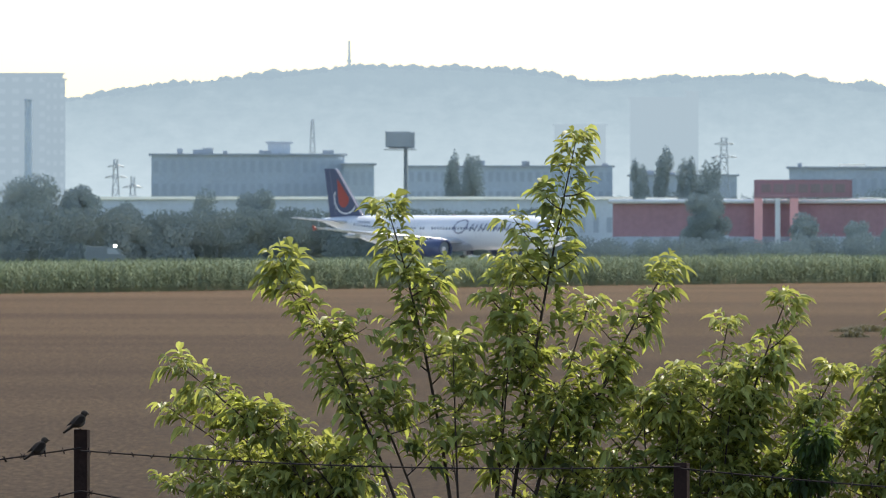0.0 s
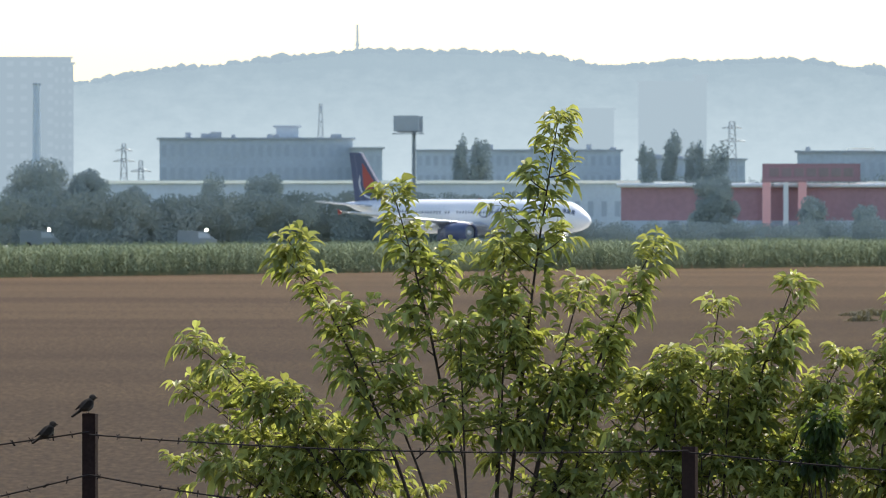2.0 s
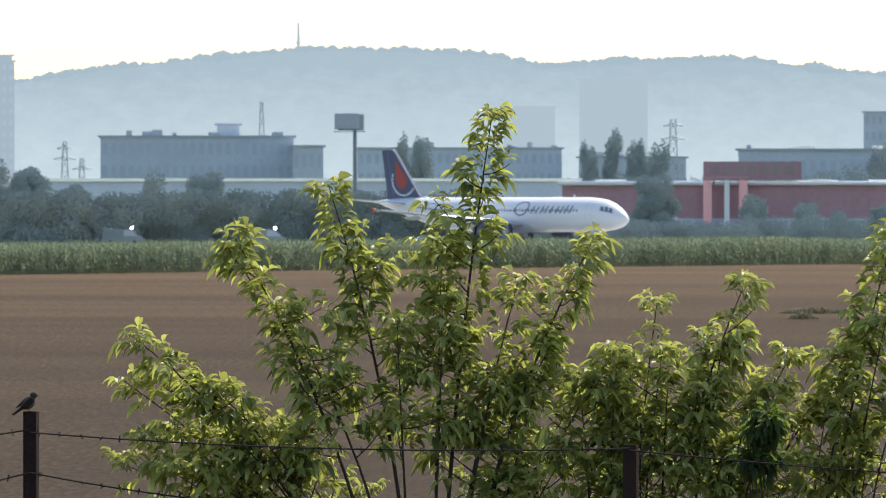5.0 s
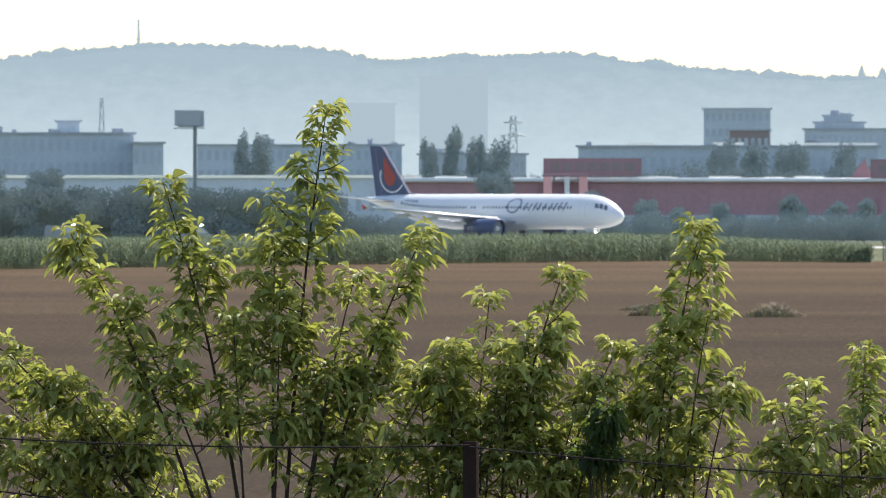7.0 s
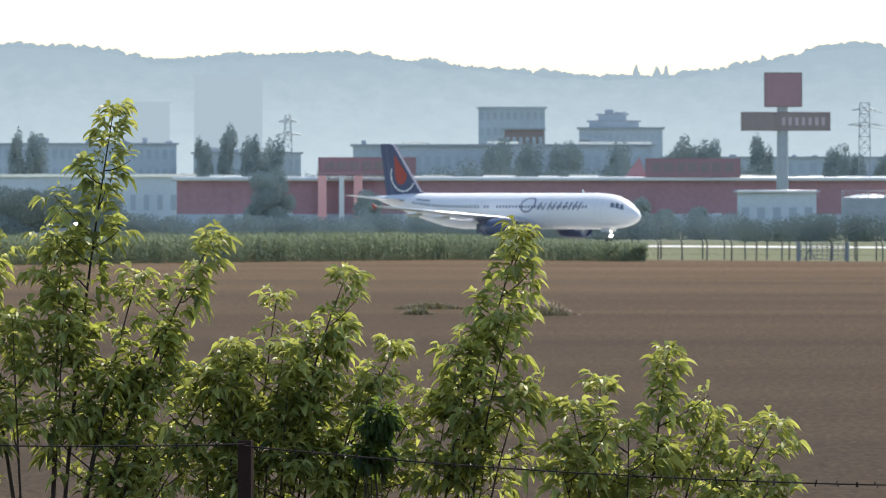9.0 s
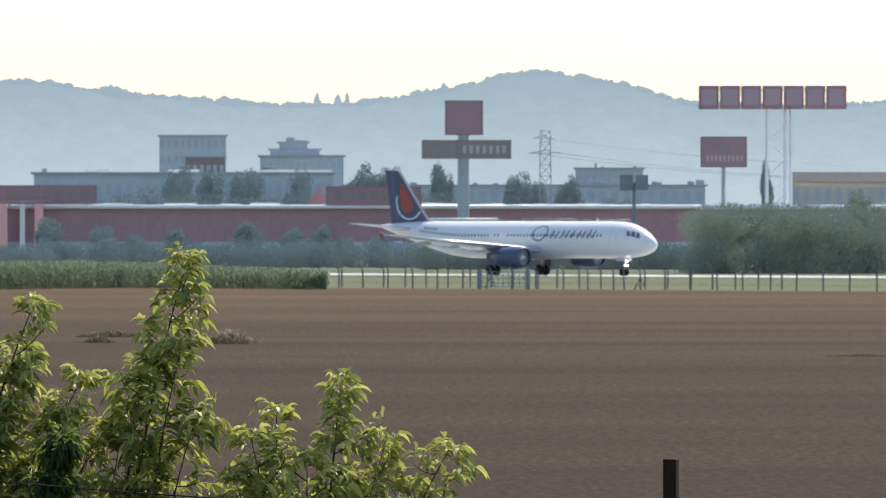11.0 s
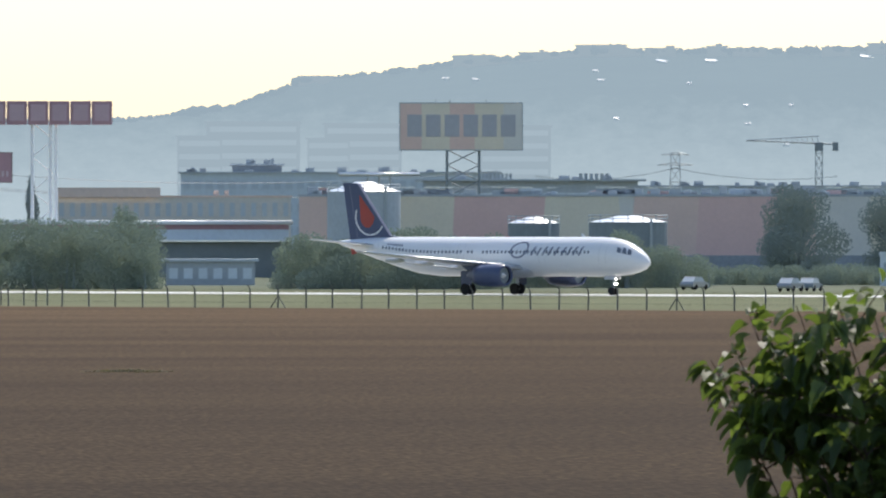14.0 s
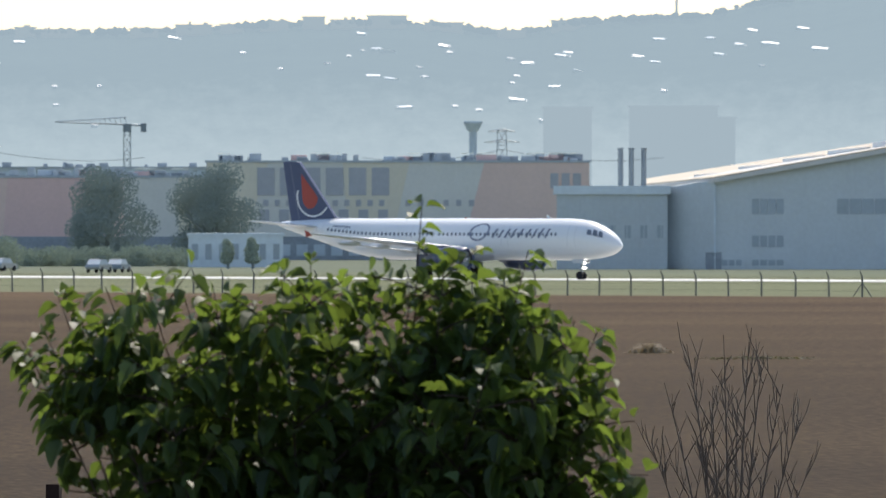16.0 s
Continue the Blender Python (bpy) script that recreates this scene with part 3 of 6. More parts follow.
        m = thing("transmitter_mast", facing(u, 4290, z - 3), "thin transmitter mast on the crest", "mast")
        part("shaft", tube((0, 0, 0), (0, 0, rise(v0, 4290) - z + 3), 0.75, 0.45), FAR_BLOCK, m)
        part("drum", tube((0, 0, (rise(v0, 4290) - z) * 0.55), (0, 0, (rise(v0, 4290) - z) * 0.62), 0.95), FAR_BLOCK, m)

    # middle distance, from the first bearing to the last
    st = thing("chimney_stack", facing(-733, 2500), "tall slender factory chimney", "chimney")
    part("shaft", tube((0, 0, -1), (0, 0, rise(-196, 2500)), 1.1, 0.8, 14), PALE_WALL, st)
    part("rim", tube((0, 0, rise(-196, 2500)), (0, 0, rise(-199, 2500)), 0.95, 0.95, 14), GREY_WALL, st)
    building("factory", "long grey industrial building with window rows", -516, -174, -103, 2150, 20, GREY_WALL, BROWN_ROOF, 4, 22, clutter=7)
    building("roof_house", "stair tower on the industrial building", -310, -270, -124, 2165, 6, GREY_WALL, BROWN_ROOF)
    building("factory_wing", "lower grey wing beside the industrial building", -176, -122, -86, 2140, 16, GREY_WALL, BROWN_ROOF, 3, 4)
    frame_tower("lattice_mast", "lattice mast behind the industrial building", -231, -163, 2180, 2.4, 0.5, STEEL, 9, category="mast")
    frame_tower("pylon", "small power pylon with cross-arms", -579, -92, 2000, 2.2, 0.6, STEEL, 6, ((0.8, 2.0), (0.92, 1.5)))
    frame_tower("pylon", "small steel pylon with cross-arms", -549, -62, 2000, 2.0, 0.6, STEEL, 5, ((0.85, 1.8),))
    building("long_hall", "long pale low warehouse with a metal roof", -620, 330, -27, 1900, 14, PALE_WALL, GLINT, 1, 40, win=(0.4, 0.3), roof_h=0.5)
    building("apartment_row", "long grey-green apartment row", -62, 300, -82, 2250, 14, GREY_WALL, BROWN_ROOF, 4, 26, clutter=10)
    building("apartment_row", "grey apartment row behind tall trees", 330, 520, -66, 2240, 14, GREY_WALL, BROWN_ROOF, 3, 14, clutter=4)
    bb = thing("billboard", facing(-66, 1800), "dark twin billboard on a single steel pole", "billboard")
    k = 1800 / UNIT
    part("pole", tube((0, 0, -1), (0, 0, rise(-113, 1800)), 0.36, 0.3, 12), DARK_STEEL, bb)
    part("panel", box(-36 * k, 9 * k, -0.5, 0.0, rise(-114, 1800), rise(-142, 1800), 0.05), STEEL, bb)
    part("panel", box(-30 * k, 16 * k, 0.6, 1.1, rise(-112, 1800), rise(-141, 1800), 0.05), STEEL, bb)
    part("catwalk", box(-38 * k, 18 * k, -0.9, 0.6, rise(-109, 1800), rise(-110.5, 1800)), DARK_STEEL, bb)
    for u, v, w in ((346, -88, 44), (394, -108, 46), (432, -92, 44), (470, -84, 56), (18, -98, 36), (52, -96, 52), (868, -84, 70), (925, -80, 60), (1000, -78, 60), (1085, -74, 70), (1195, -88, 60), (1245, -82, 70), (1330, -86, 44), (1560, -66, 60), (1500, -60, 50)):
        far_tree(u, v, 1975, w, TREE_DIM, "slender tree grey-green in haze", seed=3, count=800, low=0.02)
    frame_tower("pylon", "steel power pylon with cross-arms", 497, -131, 2050, 2.6, 1.0, STEEL, 9, ((0.82, 2.4), (0.94, 1.8)))
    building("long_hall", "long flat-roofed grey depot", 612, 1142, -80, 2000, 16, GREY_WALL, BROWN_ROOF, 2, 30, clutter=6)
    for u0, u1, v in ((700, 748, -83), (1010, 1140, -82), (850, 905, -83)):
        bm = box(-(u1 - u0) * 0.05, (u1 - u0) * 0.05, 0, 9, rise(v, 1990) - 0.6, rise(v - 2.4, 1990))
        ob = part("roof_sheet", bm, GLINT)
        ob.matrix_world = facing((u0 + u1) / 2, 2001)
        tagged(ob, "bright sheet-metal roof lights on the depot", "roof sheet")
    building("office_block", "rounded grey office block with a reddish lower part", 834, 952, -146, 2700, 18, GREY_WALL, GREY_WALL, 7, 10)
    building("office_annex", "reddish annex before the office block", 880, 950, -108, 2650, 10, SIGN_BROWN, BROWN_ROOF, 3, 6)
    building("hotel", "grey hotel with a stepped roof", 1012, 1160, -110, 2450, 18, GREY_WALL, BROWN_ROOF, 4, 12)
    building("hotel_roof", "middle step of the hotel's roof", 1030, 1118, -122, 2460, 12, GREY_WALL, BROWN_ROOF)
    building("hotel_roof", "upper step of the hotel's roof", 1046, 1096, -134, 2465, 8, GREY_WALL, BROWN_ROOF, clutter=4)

    # the red store, its roof edge, rooftop names and portal
    d, k = 1700, 1700 / UNIT
    top, w, h = building("red_store", "long red-clad store with a bright metal roof edge", 300, 1800, -20, d, 60, RED_WALL, GLINT, parapet=0.6, roof_h=0.45)
    part("plinth", box(-w / 2 - 0.1, w / 2 + 0.1, -0.3, 0.0, 0, rise(44, d)), GREY_WALL, top)
    rng = random.Random(8)
    # random patches stand for the vehicles and windows along the store's foot
    for i in range(46):
        x = rng.uniform(-w / 2 + 2, w / 2 - 6)
        ww = rng.uniform(1.0, 4.5)
        part("bay_door", box(x, x + ww, -0.42, -0.3, 0, rng.uniform(1.6, 3.0)), rng.choice((PALE_WALL, DARK_WALL, BLUE_WALL)), top)
    for i in range(40):
        x = -w / 2 + (i + 0.5) * w / 40
        part("cladding_rib", box(x - 0.06, x + 0.06, -0.08, 0.0, rise(44, d), h - 0.45), RED_WALL, top)
    gutter(top, w, h)
    for i in range(24):
        x = rng.uniform(-w / 2, w / 2)
        part("roof_light", box(x, x + rng.uniform(1, 5), 1, 3, h, h + rng.uniform(0.15, 0.5)), GLINT, top)
    for u0, u1, v0, v1, n in ((552, 722, -55, -27, 7), (1131, 1296, -53, -23, 7)):
        s = thing("rooftop_sign", facing((u0 + u1) / 2, d - 1, 0), "dark red rooftop sign with faint pale figures", "sign", "rooftop signs")
        w2 = (u1 - u0) * k / 2
        sign_panel(s, -w2, w2, rise(v1, d), rise(v0, d), SIGN_RED, SIGN_RED)
        figure_bars(s, -w2 * 0.9, w2 * 0.9, rise(v1 - 7, d), rise(v0 + 6, d), n, SIGN_BROWN)
        for x in (-0.8, -0.3, 0.3, 0.8):
            part("prop", tube((x * w2, 0.5, h - 0.3), (x * w2, 0.5, rise(v1, d) + 0.2), 0.1), DARK_STEEL, s)
    g = thing("portal", facing(590, d - 4), "coral-red and white entrance portal of the store", "portal")
    for u, ww, m, v in ((558, 15, CORAL, 30), (592, 9, WHITE_PAINT, 22), (621, 15, CORAL, 30)):
        x = (u - 590) * k
        part("pillar", box(x - ww * k / 2, x + ww * k / 2, 0, 1.2, 0, rise(-25, d), 0.05), m, g)
    part("lintel", box(-40 * k, 40 * k, -0.1, 1.3, rise(-24, d), rise(-29, d), 0.05), SIGN_RED, g)
    a = thing("roof_gable", facing(1112, d + 2), "small red gable on the store's roof", "gable")
    part("frame", prism([(-1.6, rise(-22, d)), (0.6, rise(-57, d)), (1.6, rise(-22, d))], 0, 1.5), SIGN_RED, a)

    # the cross-shaped mall sign
    d, k = 1650, 1650 / UNIT
    s = thing("totem_sign", facing(1372, d), "tall cross-shaped totem sign with a red square panel", "sign")
    part("pole", tube((0, 0.4, -1), (0, 0.4, rise(-200, d)), 0.95, 0.8, 14), STEEL, s)
    sign_panel(s, -31 * k, 33 * k, rise(-147, d), rise(-205, d), SIGN_RED, SIGN_BROWN, -0.8, 0.6)
    sign_panel(s, -72 * k, -13 * k, rise(-105, d), rise(-135, d), SIGN_BROWN, SIGN_BROWN, -0.8, 0.6)
    sign_panel(s, -13 * k, 83 * k, rise(-105, d), rise(-135, d), SIGN_BROWN, SIGN_BROWN, -0.7, 0.6)
    figure_bars(s, -4 * k, 78 * k, rise(-113, d), rise(-127, d), 7, SIGN_PALE, -0.76, 0.5)
    frame_tower("pylon", "tall steel power pylon with cross-arms", 1517, -153, 1950, 2.3, 1.7, STEEL, 11, ((0.82, 3.0), (0.94, 2.2)))
    for du, dz in ((-2.2, 0.82), (2.2, 0.82), (0, 0.94)):
        bm = bmesh.new()
        p0 = Vector((du, 0, rise(-153, 1950) * dz))
        for i in range(10):
            a, b = i / 10, (i + 1) / 10
            add_tube(bm, p0 + Vector((120 * a, 20 * a, -14 * a * (1.2 - a))), p0 + Vector((120 * b, 20 * b, -14 * b * (1.2 - b))), 0.05, seg=4)
        ob = part("power_line", bm, STEEL)
        ob.matrix_world = facing(1517, 1950)
        tagged(ob, "thin sagging power line", "cable")
    s = thing("twin_sign", facing(1674, 1650), "pair of dark sign boxes on one pole", "sign")
    part("pole", tube((0, 0.3, -1), (0, 0.3, rise(-62, 1650)), 0.25), DARK_STEEL, s)
    part("panel", box(-25 * k, -2 * k, -0.3, 0.2, rise(-47, 1650), rise(-76, 1650), 0.05), DARK_STEEL, s)
    part("panel", box(3 * k, 25 * k, -0.3, 0.2, rise(-48, 1650), rise(-75, 1650), 0.05), DARK_STEEL, s)
    # the big seven-panel sign on its white lattice
    s = thing("lattice_sign", facing(1919.5, d), "big dull red sign of seven panels on white lattice legs", "sign")
    for i in range(7):
        x0, x1 = (-131.5 + i * 37.6) * k, (-131.5 + (i + 1) * 37.6 - 1.6) * k
        part("panel", box(x0, x1, 0, 0.6, rise(-191, d), rise(-233, d), 0.05), SIGN_RED, s)
        figure_bars(s, x0 + 5 * k, x1 - 5 * k, rise(-198, d), rise(-227, d), 1, SIGN_DULL, -0.08, 0.0)
    bm = bmesh.new()
    add_box(bm, -131.5 * k, 131.5 * k, 0.62, 0.9, rise(-197, d), rise(-199, d)), add_box(bm, -131.5 * k, 131.5 * k, 0.62, 0.9, rise(-224, d), rise(-226, d))
    part("rail", bm, STEEL, s)
    zt = rise(-195, d)
    for x in (-11 * k, 21 * k, 31 * k):
        part("leg", tube((x, 0.8, -1), (x, 0.8, zt), 0.28, 0.24, 8), WHITE_PAINT, s)
    bm = bmesh.new()
    for i in range(9):
        z0, z1 = zt * i / 9, zt * (i + 1) / 9
        a, b = (-11 * k, 26 * k) if i % 2 else (26 * k, -11 * k)
        add_tube(bm, (a, 0.8, z0), (b, 0.8, z1), 0.09, seg=5)
    tagged(part("bracing", bm, WHITE_PAINT, s), kind="stuff")
    s = thing("poster_sign", facing(1832, d), "dull red advertising board on a single pole", "sign")
    part("pole", tube((0, 0.4, -1), (0, 0.4, rise(-92, d)), 0.3), STEEL, s)
    sign_panel(s, -39 * k, 40 * k, rise(-90, d), rise(-141, d), SIGN_RED, SIGN_BROWN)
    figure_bars(s, -32 * k, 36 * k, rise(-99, d), rise(-109, d), 9, SIGN_PALE, -0.06, 0.5)
    part("sign_figure", box(-10 * k, 10 * k, -0.06, 0.02, rise(-113, d), rise(-132, d), 0.05), SIGN_BROWN, s)

    # beige block, warehouse and the billboard above them
    building("beige_block", "beige commercial block with an orange fascia", 1951, 2366, -66, 1950, 20, BEIGE_WALL, ORANGE_TRIM, 3, 22, win=(0.45, 0.55), parapet=0.2, clutter=6)
    fas = part("fascia", box(-92 * 0.0975, 92 * 0.0975, -0.35, 0.3, rise(-66, 1950) - 0.35, rise(-80, 1950)), ORANGE_TRIM)
    fas.matrix_world = facing(2043, 1949)
    tagged(fas, "haze-paled orange fascia band of the beige block", "fascia")
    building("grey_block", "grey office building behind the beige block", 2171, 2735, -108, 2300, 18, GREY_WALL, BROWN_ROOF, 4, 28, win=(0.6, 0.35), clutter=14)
    building("grey_block", "roof storey of the grey office building", 2262, 2350, -122, 2310, 10, DARK_WALL, BROWN_ROOF, clutter=4)
    top, w, h = building("warehouse", "low warehouse with a bright white roof band", 1800, 2362, -20, 1640, 30, PALE_WALL, GLINT, roof_h=0.35)
    part("shade_front", box(-w / 2 + 0.1, w / 2, -1.5, -0.02, 0, rise(17, 1640)), DARK_STEEL, top)
    part("red_band", box(-w / 2, w / 2, -0.12, -0.01, rise(-6, 1640), rise(-16, 1640)), RED_WALL, top)
    pale, w2, h2 = building("pale_warehouse", "pale grey shed before the red store", 1292, 1432, 2, 1610, 20, PALE_WALL, GREY_WALL, 1, 5, win=(0.5, 0.3), roof_h=0.3)
    gutter(pale, w2 * 0.9, h2, 0.2)
    gutter(top, w, h)
    part("canopy", box(-w / 2, w / 2, -3.0, -0.02, rise(16, 1640), rise(13, 1640)), GLINT, top)
    building("gatehouse", "low grey gatehouse with small windows", 2145, 2302, 46, 1400, 10, BROWN_ROOF, GREY_WALL, 1, 6, PALE_WALL, win=(0.6, 0.45))
    building("brown_slab", "brown flat-roofed showroom with a long window band", 2600, 2980, -95, 2050, 18, BROWN_ROOF, BROWN_ROOF, 3, 18, PALE_WALL, win=(0.9, 0.18), parapet=1.5, clutter=8)
    for x0, n in ((2700, 8), (2872, 6)):
        s = thing("roof_sign", facing(x0 + 30, 2049), "pale rooftop lettering too far to read", "sign")
        k2 = 2049 / UNIT
        figure_bars(s, -28 * k2, 28 * k2, rise(-95, 2049), rise(-105, 2049), n, STEEL, 0, 0.35)
    d, k = 1780, 1780 / UNIT
    s = thing("billboard", facing(2667, d), "huge haze-paled yellow and orange billboard on a lattice tower", "billboard")
    zb, zt = rise(-147, d), rise(-229, d)
    sign_panel(s, -108 * k, 108 * k, zb, zt, YELLOW_P, BROWN_ROOF)
    for x0, x1, m in ((-107.5, -70, ORANGE_P), (-20, 24, ORANGE_P), (75, 107.5, BEIGE_P)):
        part("patch", box(x0 * k, x1 * k, -0.03, 0.05, zb + 0.05, zt - 0.05), m, s)
    figure_bars(s, -99 * k, 100 * k, rise(-170, d), rise(-209, d), 6, LETTER, -0.1, 0.22)
    for x in (-45, -20, 45):
        part("lamp_arm", tube((x * k, 0.2, zt), (x * k, -0.4, zt + 0.5), 0.05), DARK_STEEL, s)
    for x in (-25, 32):
        part("leg", tube((x * k, 0.5, -1), (x * k, 0.5, zb + 0.3), 0.22), DARK_STEEL, s)
        part("leg", tube((x * k, 4.5, -1), (x * k, 2.5, zb + 0.3), 0.22), DARK_STEEL, s)
    bm = bmesh.new()
    for i in range(8):
        z0, z1 = zb * i / 8, zb * (i + 1) / 8
        add_tube(bm, (-25 * k, 0.5, z0), (32 * k, 0.5, z1), 0.1, seg=5), add_tube(bm, (32 * k, 0.5, z0), (-25 * k, 0.5, z1), 0.1, seg=5)
        add_tube(bm, (-25 * k, 3, z0), (32 * k, 3, z1), 0.08, seg=5)
    tagged(part("bracing", bm, DARK_STEEL, s), kind="stuff")

    # tanks
    def tank(u0, u1, v, d, wall, label, lid=GLINT):
        r = (u1 - u0) * d / UNIT / 2
        h = rise(v, d)
        t = thing("storage_tank", facing((u0 + u1) / 2, d), label, "tank")
        part("shell", tube((0, 0, -0.5), (0, 0, h * 0.9), r, r, 32), wall, t)
        part("roof", tube((0, 0, h * 0.9), (0, 0, h), r * 1.02, r * 0.25, 32), lid, t)
        bm = bmesh.new()
        for i in range(16):
            a, b = 2 * math.pi * i / 16, 2 * math.pi * (i + 1) / 16
            for z in (h * 0.9 + 0.5, h * 0.9 + 1.0):
                add_tube(bm, (r * math.sin(a), r * math.cos(a), z), (r * math.sin(b), r * math.cos(b), z), 0.05, seg=4)
            add_tube(bm, (r * math.sin(a), r * math.cos(a), h * 0.9), (r * math.sin(a), r * math.cos(a), h * 0.9 + 1.0), 0.05, seg=4)
        part("railing", bm, STEEL, t)
        for z in (0.3, 0.6):
            part("hoop", tube((0, 0, h * z), (0, 0, h * z + 0.15), r * 1.012, r * 1.012, 32), wall, t)
        part("ladder", box(r * 0.55, r * 0.55 + 0.4, -r * 0.86, -r * 0.80, 0, h * 0.95), STEEL, t)
    tank(1476, 1572, 8, 1600, BROWN_ROOF, "grey-blue squat storage tank before the red store", STEEL)
    tank(1584, 1668, 10, 1605, BROWN_ROOF, "grey squat storage tank before the red store", STEEL)
    tank(2430, 2560, -90, 1575, BROWN_ROOF, "grey cylindrical storage tank with a bright conical roof")
    tank(2750, 2842, -28, 1560, DARK_STEEL, "dark storage tank with a bright domed roof")
    tank(2893, 3032, -30, 1550, DARK_STEEL, "wide dark storage tank with a bright domed roof")
    c = thing("flat_canopy", facing(2522, 1592), "thin white flat canopy on slim posts", "canopy")
    k = 1560 / UNIT
    part("roof", box(-73 * k, 73 * k, -2, 2, rise(-103, 1560), rise(-108, 1560)), EDGE, c)
    # tube added along the canopy's front to give a bright gleam line
    bm = tube((-73 * k, -2.1, rise(-105.5, 1560)), (73 * k, -2.1, rise(-105.5, 1560)), 0.26, 0.26, 16)
    for f in bm.faces:
        f.smooth = len(f.verts) == 4
    part("edge", bm, GLINT, c, "metal tube added along the edge for its gleam")
    for x in (-20, 0, 20):
        part("post", tube((x * k, 1, -1), (x * k, 1, rise(-104, 1560)), 0.12), STEEL, c)

    # the long coloured furniture store
    d, k = 1600, 1600 / UNIT
    top, w, h = building("furniture_store", "long furniture store with haze-paled orange and yellow panels", 2380, 3460, -68, d, 40, BEIGE_P, BROWN_ROOF, parapet=0.2, clutter=26, roof_h=0.3)
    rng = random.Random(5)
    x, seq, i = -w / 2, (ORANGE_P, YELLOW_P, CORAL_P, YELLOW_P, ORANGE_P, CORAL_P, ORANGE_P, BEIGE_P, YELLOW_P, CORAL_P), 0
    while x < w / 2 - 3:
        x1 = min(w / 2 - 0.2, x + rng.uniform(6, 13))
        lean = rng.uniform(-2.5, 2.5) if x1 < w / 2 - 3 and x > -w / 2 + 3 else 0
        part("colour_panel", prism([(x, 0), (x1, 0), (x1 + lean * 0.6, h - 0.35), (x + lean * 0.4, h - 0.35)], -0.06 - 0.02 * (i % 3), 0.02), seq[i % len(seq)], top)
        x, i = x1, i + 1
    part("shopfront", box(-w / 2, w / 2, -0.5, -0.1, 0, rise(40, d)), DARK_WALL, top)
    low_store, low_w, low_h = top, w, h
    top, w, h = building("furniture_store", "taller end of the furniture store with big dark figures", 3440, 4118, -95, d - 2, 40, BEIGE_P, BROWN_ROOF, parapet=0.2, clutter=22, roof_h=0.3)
    x0 = -w / 2
    for a, b, la, lb, m in ((0, 70, 0, 40, YELLOW_P), (250, 330, -10, 30, YELLOW_P), (455, 678, 35, 0, ORANGE_P)):
        part("colour_panel", prism([(x0 + a * k + .1, rise(45, d)), (x0 + b * k - .1, rise(45, d)), (x0 + (b + lb) * k - .1, h - 0.35), (x0 + (a + la) * k + .1, h - 0.35)], -0.07, 0.02), m, top)
    figure_bars(top, x0 + 85 * k, x0 + 328 * k, rise(-33, d), rise(-82, d), 6, LETTER, -0.16, 0.24)
    figure_bars(top, x0 + 95 * k, x0 + 320 * k, rise(-14, d), rise(-25, d), 11, LETTER, -0.16, 0.55)
    figure_bars(top, x0 + 85 * k, x0 + 330 * k, rise(15, d), rise(-8, d), 7, LETTER, -0.16, 0.5)
    figure_bars(top, x0 + 345 * k, x0 + 480 * k, rise(-14, d), rise(-25, d), 6, LETTER, -0.16, 0.6)
    figure_bars(top, x0 + 605 * k, x0 + 665 * k, rise(-45, d), rise(-72, d), 3, LETTER, -0.16, 0.3)
    part("shopfront", box(-w / 2, w / 2, -0.5, -0.1, 0, rise(40, d)), DARK_WALL, top)
    for i in range(22):
        xx = -w / 2 + (i + 0.5) * w / 22
        part("shop_window", box(xx - 0.8, xx + 0.8, -0.56, -0.48, 0.6, 2.2), DARK_GLASS, top)
    def roof_plant(store, wide, high, count, seed):
        pick = random.Random(seed)
        for _ in range(count):
            x, s2 = pick.uniform(-wide / 2 + 1, wide / 2 - 4), pick.uniform(0.8, 3.6)
            tone = pick.choice((BROWN_ROOF, GREY_WALL, CORAL_P, DARK_WALL, STEEL))
            unit = part("roof_unit", box(x, x + s2, 2, 4, high - 0.02, high + pick.uniform(0.35, 0.95), 0.04), tone, store)
            if pick.random() < 0.5:
                part("lid", box(x - 0.05, x + s2 + 0.05, 1.9, 4.1, high + 0.95, high + 1.05), GLINT, unit)
    roof_plant(low_store, low_w, low_h, 40, 61)
    roof_plant(top, w, h, 30, 62)
    # white house with dark windows
    building("white_house", "small pale house with dark square windows", 3408, 3576, 34, 1380, 9, PALE_WALL, PALE_WALL, 1, 7, NEAR_GLASS, win=(0.45, 0.5), parapet=0.15)

    # crane, water tower, further pylons
    d, k = 2450, 2450 / UNIT
    c = frame_tower("tower_crane", "slim tower crane with a long jib", 3300, -158, d, 1.5, 1.5, STEEL, 12, category="crane", r=0.12)
    zt = rise(-158, d)
    bm = bmesh.new()
    add_tube(bm, (0, 0, zt), (-128 * k, 4, zt + 0.6), 0.22, 0.12, 5), add_tube(bm, (0, 0, zt + 1.6), (-128 * k, 4, zt + 0.7), 0.1, 0.08, 4)
    for i in range(14):
        a = i / 14
        add_tube(bm, (-128 * k * a, 4 * a, zt + 0.6 * a), (-128 * k * (a + .035), 4 * a, zt + 1.6 - 0.9 * a), 0.06, seg=4)
    part("jib", bm, STEEL, c)
    part("counter_jib", tube((0, 0, zt), (33 * k, -1, zt - 0.2), 0.2), STEEL, c)
    part("counterweight", box(24 * k, 34 * k, -1.2, -0.2, zt - 1.6, zt + 0.3, 0.05), DARK_STEEL, c)
    part("cab", box(-0.9, 0.9, -1.0, 0.8, zt - 1.6, zt + 0.2, 0.05), DARK_STEEL, c)
    d, k = 2000, 2000 / UNIT
    c = thing("water_tower", facing(3912, d), "concrete water tower with a flat drum", "water tower")
